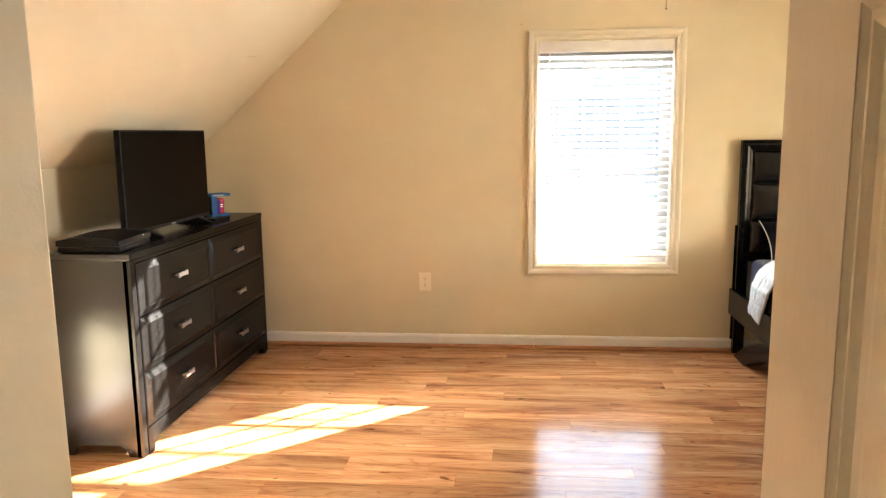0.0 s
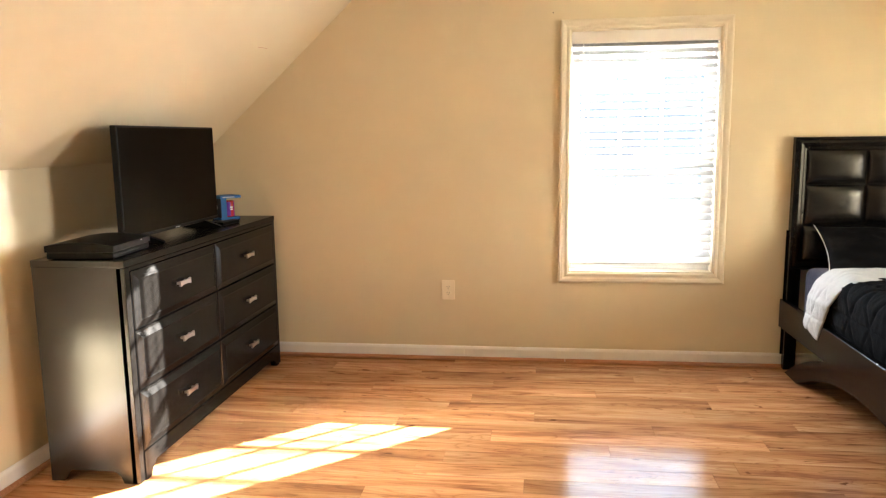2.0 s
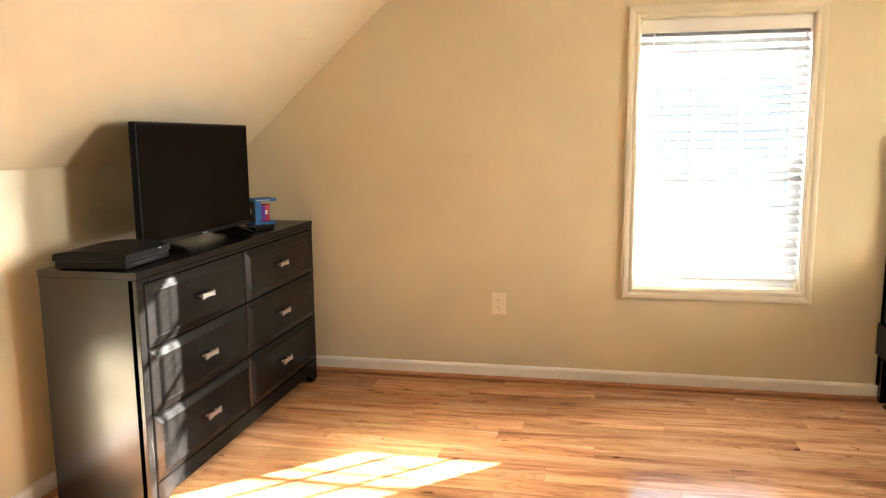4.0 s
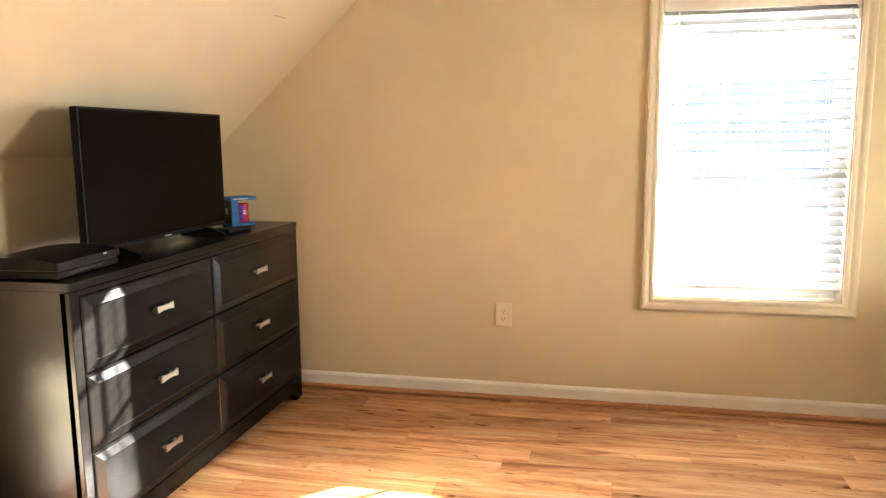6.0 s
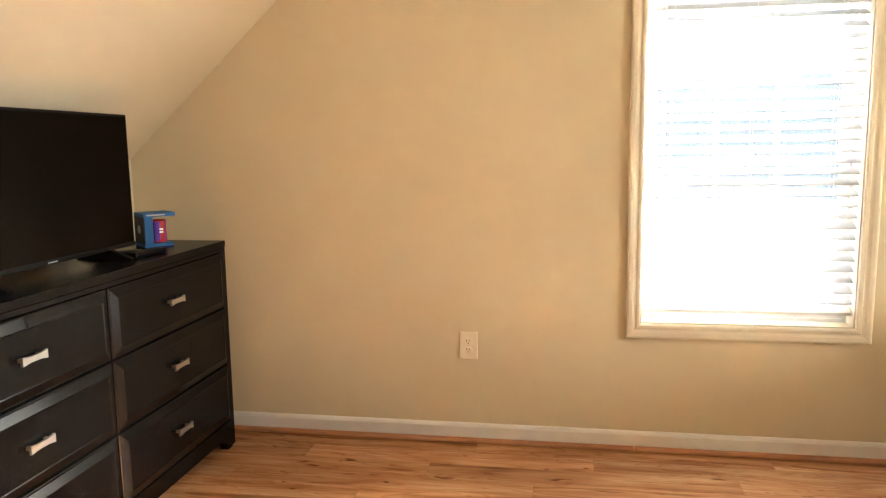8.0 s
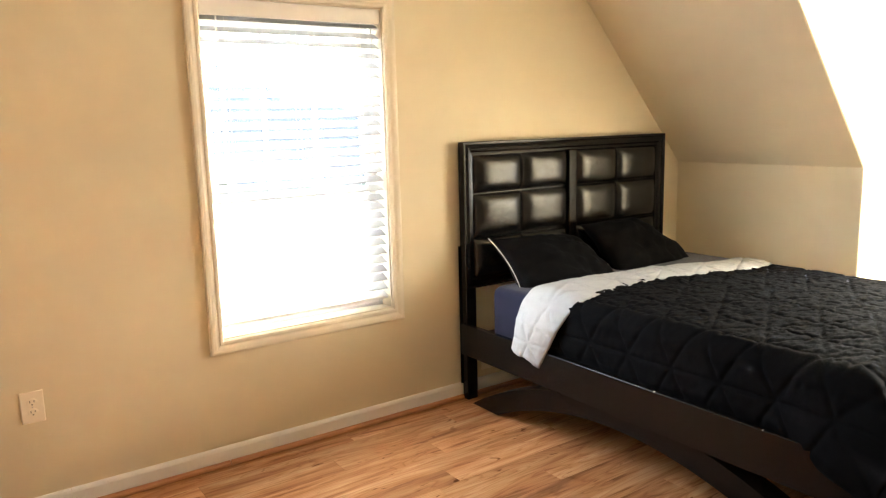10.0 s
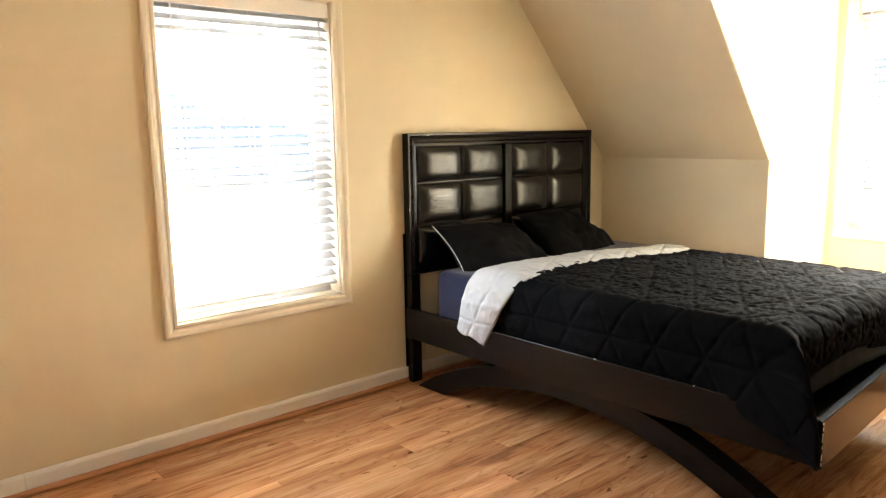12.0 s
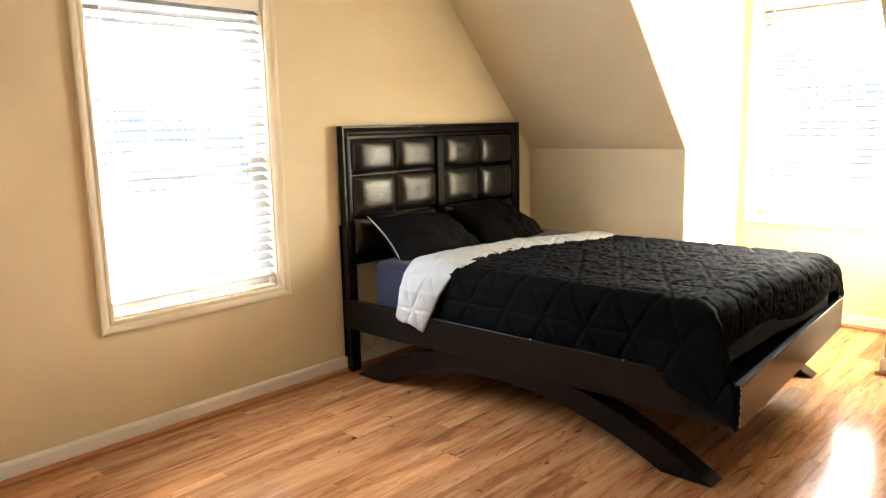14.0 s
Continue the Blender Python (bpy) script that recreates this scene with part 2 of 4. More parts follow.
def box(name, x0, x1, y0, y1, z0, z1, mat, parent=None, bevel=0.0, seg=1, label=""):
    return obj(name, add_box(bmesh.new(), x0, x1, y0, y1, z0, z1, bevel, seg), mat, parent, label=label)


def add_slab(bm, polys, place, thick):
    """Solid from flat polygons (a, b) that share corners; place(a, b, h) gives the point at depth h."""
    lo, hi, count = {}, {}, {}

    def vert(store, a, b, h):
        k = (round(a, 4), round(b, 4))
        if k not in store:
            store[k] = bm.verts.new(place(a, b, h))
        return store[k]

    for p in polys:
        bm.faces.new([vert(lo, a, b, 0) for a, b in p])
        bm.faces.new([vert(hi, a, b, thick) for a, b in reversed(p)])
        for i in range(len(p)):
            a, b = p[i], p[(i + 1) % len(p)]
            ka, kb = (round(a[0], 4), round(a[1], 4)), (round(b[0], 4), round(b[1], 4))
            k = frozenset((ka, kb))
            count.setdefault(k, []).append((ka, kb))
    for k, uses in count.items():
        if len(uses) == 1:
            ka, kb = uses[0]
            bm.faces.new([lo[ka], lo[kb], hi[kb], hi[ka]])
    return bm


def xz(y0):
    return lambda a, b, h: (a, y0 + h, b)


def yz(x0):
    return lambda a, b, h: (x0 + h, a, b)


def xy(z0):
    return lambda a, b, h: (a, b, z0 + h)


def holed(x0, x1, z0, z1, a0, a1, b0, b1):
    """A rectangle with a rectangular hole, as polygons that share their corners."""
    return [[(x0, z0), (a0, b0), (a0, b1), (x0, z1)], [(x1, z0), (x1, z1), (a1, b1), (a1, b0)],
            [(x0, z0), (x1, z0), (a1, b0), (a0, b0)], [(x0, z1), (a0, b1), (a1, b1), (x1, z1)]]


def add_frame(bm, x0, x1, z0, z1, profile, place, closed=True):
    """A mitred frame round a rectangle; profile rows are (outward, height)."""
    rings = []
    for d, h in profile:
        rings.append([bm.verts.new(place(a, b, h)) for a, b in ((x0 - d, z0 - d), (x1 + d, z0 - d), (x1 + d, z1 + d), (x0 - d, z1 + d))])
    n = len(rings)
    for i in range(n if closed else n - 1):
        r, s = rings[i], rings[(i + 1) % n]
        for k in range(4):
            j = (k + 1) % 4
            bm.faces.new([r[k], r[j], s[j], s[k]])
    return rings


def add_tube(bm, pts, r, sides=8):
    pts = [Vector(p) for p in pts]
    rings = []
    for i, p in enumerate(pts):
        d = (pts[min(i + 1, len(pts) - 1)] - pts[max(i - 1, 0)]).normalized()
        u = d.cross(Vector((0.31, 0.17, 0.93))).normalized()
        w = d.cross(u)
        rings.append([bm.verts.new(p + r * (math.cos(2 * math.pi * k / sides) * u + math.sin(2 * math.pi * k / sides) * w)) for k in range(sides)])
    for a, b in zip(rings, rings[1:]):
        for k in range(sides):
            j = (k + 1) % sides
            bm.faces.new([a[k], a[j], b[j], b[k]])
    bm.faces.new(rings[0])
    bm.faces.new(rings[-1])
    return bm


def thing(name, m, label, category, group="", kind=""):
    e = new(name)
    e.empty_display_size = 0.1
    e.matrix_basis = m
    return tagged(e, label, category, group, kind)


def structure(ob, label, category):
    return tagged(ob, label, category, kind="structure")


# ---- plan ----
XL, XR = -2.27, 3.0          # knee walls
ZL, ZR = 1.268, 1.160        # their heights
ZC = 2.42                    # flat ceiling
KL, KR = 0.907, 1.12         # rise of the slopes
CL = XL + (ZC - ZL) / KL     # where they meet the ceiling
CR = XR - (ZC - ZR) / KR
YB, YE = -4.10, -4.86        # closet front, entry wall
DN, DS, XD = -1.147, -2.257, 3.85   # dormer cheeks and front
WX, WZ, WW, WH = 0.012, 0.556, 0.842, 1.412   # gable window opening
DY, DZ = -1.252, 0.687       # dormer window opening: start and sill
T = 0.12

# ---- walls and ceilings ----
m_ = 0.14
gable = []
x0, x1 = WX, WX + WW
z0, z1 = WZ, WZ + WH
gable.append([(XL - m_, 0), (x0, 0), (x0, z0), (x0, z1), (x0, ZC + m_), (CL, ZC + m_), (XL - m_, ZL + 0.03)])
gable.append([(x0, 0), (x1, 0), (x1, z0), (x0, z0)])
gable.append([(x0, z1), (x1, z1), (x1, ZC + m_), (x0, ZC + m_)])
gable.append([(x1, 0), (XR + m_, 0), (XR + m_, ZR + 0.03), (CR, ZC + m_), (x1, ZC + m_), (x1, z1), (x1, z0)])
structure(obj("wall_north", add_slab(bmesh.new(), gable, xz(0), 0.15), WALL), "tan painted gable wall with a window", "wall")

structure(box("wall_west", XL - T, XL, YE - T, 0, 0, ZL, WALL), "low tan painted knee wall under the sloped ceiling", "wall")
nl = Vector((-KL, 0, 1)).normalized() * T


def slope(name, a, b, y0, y1, n_):
    bm = bmesh.new()
    vs = []
    for y in (y0, y1):
        vs.append([bm.verts.new(p) for p in ((a[0], y, a[1]), (b[0], y, b[1]), (b[0] + n_.x, y, b[1] + n_.z), (a[0] + n_.x, y, a[1] + n_.z))])
    bm.faces.new(vs[0])
    bm.faces.new(vs[1])
    for i in range(4):
        j = (i + 1) % 4
        bm.faces.new([vs[0][i], vs[0][j], vs[1][j], vs[1][i]])
    return structure(obj(name, bm, SLOPE), "tan painted sloped ceiling under the roof", "ceiling")


slope("ceiling_slope_west", (XL, ZL), (CL, ZC), YE - T, 0, nl)
nr = Vector((KR, 0, 1)).normalized() * T
slope("ceiling_slope_east", (XR, ZR), (CR, ZC), DN + 0.004, 0, nr)
slope("ceiling_slope_south_east", (XR, ZR), (CR, ZC), YE - T, DS - 0.004, nr)
structure(box("ceiling", CL, CR, YE - T, 0, ZC, ZC + T, WALL), "flat tan painted ceiling strip", "ceiling")
structure(box("wall_east", XR, XR + T, DN + 0.004, 0, 0, ZR, WALL), "low tan painted knee wall behind the bed", "wall")
structure(box("wall_east_south", XR, XR + T, YE - T, DS - 0.004, 0, ZR, WALL), "low tan painted knee wall", "wall")

cheek = [[(XR + 0.004, 0), (XD, 0), (XD, ZC + T), (CR - 0.1, ZC + T), (CR + 0.004, ZC), (XR + 0.004, ZR + 0.004)]]
structure(obj("wall_dormer_north", add_slab(bmesh.new(), cheek, xz(DN), 0.1), WALL), "painted dormer cheek wall in bright daylight", "wall")
structure(obj("wall_dormer_south", add_slab(bmesh.new(), cheek, xz(DS - 0.1), 0.1), WALL), "painted dormer cheek wall", "wall")
structure(box("ceiling_dormer", CR, XD, DS + 0.0005, DN - 0.0005, ZC, ZC + T, WALL), "flat painted dormer ceiling", "ceiling")
dorm = holed(DS - 0.1, DN + 0.1, 0, ZC + T, DY - WW, DY, DZ, DZ + WH)
structure(obj("wall_dormer_front", add_slab(bmesh.new(), dorm, yz(XD), T), WALL), "painted dormer front wall with a window", "wall")

structure(box("wall_closet", XL, -0.66, YB - T, YB, 0, ZC, WALL), "tan painted wall beside the entry", "wall")
structure(box("wall_closet_side", -0.66, -0.54, YE, YB, 0, ZC, WALL, bevel=0.006, seg=2), "tan painted outside corner beside the door", "wall")
entry = [[(-0.54, 0), (-0.50, 0), (-0.50, 2.06), (-0.50, ZC), (-0.54, ZC)], [(-0.50, 2.06), (0.2, 2.06), (0.2, ZC), (-0.50, ZC)],
         [(0.2, 0), (XR, 0), (XR, ZC), (0.2, ZC), (0.2, 2.06)]]
structure(obj("wall_south", add_slab(bmesh.new(), entry, xz(YE - T), T), WALL), "tan painted entry wall with a doorway", "wall")
for nm, b_ in (("wall_hall_west", (-1.0, -0.9, -6.6, YE - T, 0, ZC)), ("wall_hall_east", (0.6, 0.7, -6.6, YE - T, 0, ZC)), ("wall_hall_south", (-1.0, 0.7, -6.7, -6.6, 0, ZC))):
    structure(box(nm, *b_, WALL), "plain tan painted hall wall", "wall")
structure(box("ceiling_hall", -1.0, 0.7, -6.7, YE - T, ZC, ZC + T, WALL), "plain painted hall ceiling", "ceiling")

ground = bmesh.new()
bmesh.ops.create_grid(ground, x_segments=8, y_segments=8, size=900, matrix=Matrix.Translation((0, 0, -3.2)))
structure(obj("ground", ground, GROUND), "grassy ground outside, far below the windows", "ground")

def make_woods():
    """A line of woods round the horizon on the window sides, with an uneven crown line; its haze is painted and glows.
    """
    bm = bmesh.new()
    for ring, (dist, tall, seed) in enumerate(((60.0, 9.5, 3.0), (82.0, 12.5, 8.0))):
        lo, hi = [], []
        n_ = 420
        for k in range(n_ + 1):
            a = radians(-75 + 240 * k / n_)
            h = tall * (0.86 + 0.16 * noise.noise((a * 9, seed, 0)) + 0.10 * noise.noise((a * 40, seed, 1)) + 0.06 * noise.noise((a * 150, seed, 2)))
            h *= 1.0 - 0.7 * max(0.0, 1.0 - abs(math.degrees(a) - 56) / 15)
            r = dist + 6 * noise.noise((a * 30, seed, 5))
            lo.append(bm.verts.new((r * math.cos(a), r * math.sin(a), -3.3)))
            hi.append(bm.verts.new((r * math.cos(a), r * math.sin(a), -3.2 + h)))
        for k in range(n_):
            bm.faces.new([lo[k], lo[k + 1], hi[k + 1], hi[k]])
    m, n, l, bs = material("woods_haze_glow")
    f = noise_tex(n, l, coords(n, l), 0.35, 6, 0.7)
    # bluish air haze put into the woods' base colour
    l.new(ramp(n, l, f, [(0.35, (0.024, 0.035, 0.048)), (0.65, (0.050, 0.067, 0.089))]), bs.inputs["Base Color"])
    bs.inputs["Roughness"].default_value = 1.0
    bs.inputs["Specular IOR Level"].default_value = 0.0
    # faint emission adds the haze's brightness; the woods are no light source
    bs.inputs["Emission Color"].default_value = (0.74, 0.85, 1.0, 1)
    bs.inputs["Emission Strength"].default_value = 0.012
    tagged(obj("backdrop_woods", bm, m), "distant woods beyond the windows, their haze a painted bluish glow", "woods", kind="structure")


make_woods()

# ---- baseboards and shoe moulding ----
BASE = [(0, 0), (0.013, 0), (0.013, 0.066), (0.009, 0.076), (0.004, 0.082), (0, 0.082)]
QUARTER = [(0, 0), (0.018, 0), (0.0168, 0.0075), (0.0125, 0.0135), (0.006, 0.0178), (0, 0.019)]


def run_moulding(name, p, q, inward, profile, mat, lift, label):
    """A moulding along the floor from p to q; inward is the way into the room."""
    bm = bmesh.new()
    inward = Vector((*inward, 0))
    rows = []
    for e in (p, q):
        rows.append([bm.verts.new(Vector((*e, 0)) + inward * d + Vector((0, 0, h + lift))) for d, h in profile])
    bm.faces.new(rows[0])
    bm.faces.new(rows[1])
    k = len(profile)
    for i in range(k):
        j = (i + 1) % k
        bm.faces.new([rows[0][i], rows[0][j], rows[1][j], rows[1][i]])
    return structure(obj(name, bm, mat), label, "trim")


RUNS = [((XL + 0.02, 0), (-0.6195, 0), (0, -1)), ((-0.6180, 0), (XR - 0.02, 0), (0, -1)),
        ((XL, 0), (XL, YB), (1, 0)), ((XR, 0), (XR, DN + 0.004), (-1, 0)),
        ((XR + 0.02, DN), (XD - 0.02, DN), (0, -1)), ((XD, DN), (XD, DS), (-1, 0)), ((XR - 0.012, DS), (XD - 0.02, DS), (0, 1)),
        ((XR, DS), (XR, YE), (-1, 0)), ((XL + 0.02, YB), (-0.66, YB), (0, 1)), ((0.22, YE), (XR - 0.02, YE), (0, 1))]
for p, q, w in RUNS:
    run_moulding("baseboard", p, q, w, BASE, TRIM, 0.004, "white painted baseboard at the foot of the wall")
SHOES = [((XL + 0.03, -0.013), (-0.0015, -0.013), (0, -1)), ((0.0015, -0.013), (XR - 0.03, -0.013), (0, -1)),
         ((XL + 0.013, 0), (XL + 0.013, YB), (1, 0)), ((XR - 0.013, 0), (XR - 0.013, DN), (-1, 0)),
         ((XR + 0.03, DN - 0.013), (XD - 0.03, DN - 0.013), (0, -1)), ((XD - 0.013, DN), (XD - 0.013, DS), (-1, 0)),
         ((XR - 0.03, DS + 0.013), (XD - 0.03, DS + 0.013), (0, 1)), ((XR - 0.013, DS), (XR - 0.013, YE), (-1, 0))]
for p, q, w in SHOES:
    run_moulding("trim_shoe", p, q, w, QUARTER, SHOE, 0.003, "honey wood shoe moulding along the baseboard")


# ---- windows ----
def make_window(name, m, label):
    w = thing(name, m, label, "window", kind="structure")
    out = lambda a, b, h: (a, -h, b)
    deep = lambda a, b, h: (a, h, b)
    bm = bmesh.new()
    add_frame(bm, 0, WW, 0, WH, [(-0.003, 0.002), (-0.003, 0.012), (0.003, 0.017), (0.014, 0.017), (0.018, 0.014), (0.024, 0.015), (0.034, 0.019), (0.046, 0.021), (0.053, 0.020), (0.057, 0.016), (0.057, 0.002)], out)
    obj("casing", bm, CASING, w)
    bm = bmesh.new()
    add_frame(bm, 0, WW, 0, WH, [(-0.008, 0.0), (-0.008, 0.100), (-0.0008, 0.100), (-0.0008, 0.0)], deep)
    obj("jamb", bm, CASING, w)
    bm = bmesh.new()
    add_frame(bm, 0, WW, 0, WH, [(-0.024, 0.082), (-0.024, 0.148), (-0.001, 0.148), (-0.001, 0.1005), (-0.009, 0.1005), (-0.009, 0.082)], deep)
    obj("frame", bm, VINYL, w)
    for nm, za, zb, ya, yb in (("sash", 0.066, 0.690, 0.088, 0.112), ("sash", 0.655, WH - 0.089, 0.116, 0.140)):
        bm = bmesh.new()
        r = 0.034
        ax, bx, az, bz = 0.026 + r, WW - 0.026 - r, za + r, zb - r
        add_frame(bm, ax, bx, az, bz, [(0, ya), (0.004, ya - 0.003), (r - 0.001, ya - 0.003), (r - 0.001, yb), (0, yb)], deep)
        for i in (1, 2):
            cx = ax + (bx - ax) * i / 3
            add_box(bm, cx - 0.009, cx + 0.009, ya + 0.003, ya + 0.015, az, bz)
            cz = az + (bz - az) * i / 3
            add_box(bm, ax, bx, ya + 0.0035, ya + 0.0145, cz - 0.009, cz + 0.009)
        if za < 0.1:
            add_box(bm, 0.026, WW - 0.026, ya - 0.003, yb, 0.0245, 0.0665)
        else:
            add_box(bm, 0.026, WW - 0.026, ya - 0.003, yb, WH - 0.0895, WH - 0.0245)
        s = obj(nm, bm, VINYL, w)
        g = box("glass", ax - 0.003, bx + 0.003, yb - 0.008, yb - 0.004, az - 0.003, bz + 0.003, GLASS, s)
        g.visible_shadow = False
    box("sash_lock", WW / 2 - 0.03, WW / 2 + 0.03, 0.092, 0.110, 0.691, 0.703, VINYL, w, 0.003)
    return w


SLAT_TILT = 29.4


def make_blind(name, m, label, tilt):
    b = thing(name, m, label, "window blind", "window blinds")
    box("valance", 0.010, WW - 0.010, 0.004, 0.012, WH - 0.076, WH - 0.009, TRIM, b, 0.002)
    box("headrail", 0.012, WW - 0.012, 0.014, 0.060, WH - 0.062, WH - 0.012, VINYL, b, 0.002)
    half, th = 0.025, 0.0019
    bm = bmesh.new()
    top, bot = [], []
    for i in range(7):
        u = -1 + i / 3
        h = 0.00015 * (1 - u * u)
        top.append((u * half, h + th))
        bot.append((u * half, h - th))
    ring = top + bot[::-1]
    ends = [[bm.verts.new((x, y, z)) for y, z in ring] for x in (0.013, WW - 0.013)]
    bm.faces.new(ends[0])
    bm.faces.new(ends[1])
    for i in range(len(ring)):
        j = (i + 1) % len(ring)
        bm.faces.new([ends[0][i], ends[0][j], ends[1][j], ends[1][i]])
    first = None
    z = 0.112
    rnd = random.Random(5)
    while z < WH - 0.075:
        mm = pose(0, 0.037, z, tilt + rnd.uniform(-0.45, 0.45))
        if first is None:
            first = obj("slat", bm, SLAT, b, smooth=False, m=mm)
        else:
            s = new("slat", first.data)
            s.parent = b
            s.matrix_basis = mm
        z += 0.0435
    obj("bottom_rail", add_box(bmesh.new(), 0.013, WW - 0.013, -0.025, 0.025, -0.008, 0.008, 0.003, 2), VINYL, b, m=pose(0, 0.037, 0.068, tilt * 0.9))
    bm = bmesh.new()
    for x in (0.11, WW / 2, WW - 0.11):
        for y in (0.0125, 0.0615):
            add_tube(bm, [(x, y, 0.084), (x, y, WH - 0.06)], 0.0008, 5)
    obj("ladder_cord", bm, CORD, b)
    obj("wand", add_tube(bmesh.new(), [(0.075, 0.006, WH - 0.078), (0.076, 0.004, 1.0), (0.078, 0.004, 0.62)], 0.004, 6), VINYL, b)
    return b


M1, M2 = pose(WX, 0, WZ), pose(XD, DY, DZ, 0, 0, -90)
make_window("window_1", M1, "white double-hung window with grid panes and moulded casing")
make_window("window_2", M2, "white double-hung dormer window with moulded casing")
make_blind("window_blind", M1, "white slatted blind, lowered with slats tilted open", SLAT_TILT)
make_blind("window_blind", M2, "white slatted blind, lowered in the dormer window", SLAT_TILT)


# ---- outlets ----
def make_outlet(m, label):
    o = thing("wall_outlet", m, label, "wall outlet", "wall outlets")
    obj("cover_plate", add_box(bmesh.new(), -0.04, 0.04, -0.006, 0.0005, -0.061, 0.061, 0.004, 2), PLATE, o)
    for z in (-0.0195, 0.0195):
        bm = bmesh.new()
        bmesh.ops.create_cone(bm, cap_ends=True, segments=20, radius1=0.0172, radius2=0.0165, depth=0.004, matrix=pose(0, -0.0072, z, 90) @ Matrix.Diagonal((1, 0.84, 1, 1)))
        s = obj("socket", bm, PLATE, o)
        bm = bmesh.new()
        add_box(bm, -0.0082, -0.0056, -0.0098, -0.0085, z - 0.001, z + 0.0075)
        add_box(bm, 0.0056, 0.0082, -0.0098, -0.0085, z + 0.0002, z + 0.0075)
        add_box(bm, -0.0026, 0.0026, -0.0098, -0.0085, z - 0.0105, z - 0.0058, 0.001)
        obj("slots", bm, SLOT, s)
    bm = bmesh.new()
    bmesh.ops.create_cone(bm, cap_ends=True, segments=10, radius1=0.003, radius2=0.0026, depth=0.002, matrix=pose(0, -0.0068, 0, 90))
    obj("screw", bm, NICKEL, o)
    return o


out1 = make_outlet(pose(-0.714, -0.001, 0.441), "cream duplex outlet plate low on the tan wall")
copy_thing(out1, pose(1.43, -0.001, 0.185))


# ---- entry door ----
def make_door():
    d = thing("door_1", pose(0.114, -4.765, 0.012), "cream painted six-panel door, standing open into the room", "door", kind="structure")
    w, h, t = 0.725, 2.03, 0.035
    cols = [(0.110, 0.300), (0.385, 0.590)]
    rows = [(0.24, 0.79), (0.95, 1.485), (1.60, 1.86)]
    ys = [0, *[v for c in cols for v in c], w]
    zs = [0, *[v for r in rows for v in r], h]
    polys = []
    for i in range(len(ys) - 1):
        for j in range(len(zs) - 1):
            if i in (1, 3) and j in (1, 3, 5):
                continue
            polys.append([(ys[i], zs[j]), (ys[i + 1], zs[j]), (ys[i + 1], zs[j + 1]), (ys[i], zs[j + 1])])
    leaf = obj("leaf", add_slab(bmesh.new(), polys, yz(0), t), DOORPAINT, d)
    for c in cols:
        for r in rows:
            bm = bmesh.new()
            for s in (-1, 1):
                face = (lambda a, b, e: (e, a, b)) if s < 0 else (lambda a, b, e: (t - e, a, b))
                rings = add_frame(bm, c[0], c[1], r[0], r[1], [(0.0005, 0.0005), (-0.006, 0.005), (-0.013, 0.0035), (-0.020, 0.009), (-0.030, 0.0095), (-0.046, 0.004)], face, closed=False)
                bm.faces.new(rings[-1])
            obj("panel", bm, DOORPAINT, d)
    for z in (0.25, 1.02, 1.78):
        obj("hinge", add_tube(bmesh.new(), [(t + 0.004, 0.004, z - 0.045), (t + 0.004, 0.004, z + 0.045)], 0.006, 10), NICKEL, d)
    bm = bmesh.new()
    for s, x in ((-1, 0), (1, t)):
        bmesh.ops.create_cone(bm, cap_ends=True, segments=20, radius1=0.032, radius2=0.030, depth=0.008, matrix=pose(x + s * 0.004, w - 0.065, 0.90, 0, 90))
        bmesh.ops.create_cone(bm, cap_ends=True, segments=14, radius1=0.012, radius2=0.012, depth=0.03, matrix=pose(x + s * 0.02, w - 0.065, 0.90, 0, 90))
        bmesh.ops.create_uvsphere(bm, u_segments=18, v_segments=10, radius=0.028, matrix=Matrix.Translation((x + s * 0.042, w - 0.065, 0.90)))
    obj("knob", bm, NICKEL, d, True)


make_door()


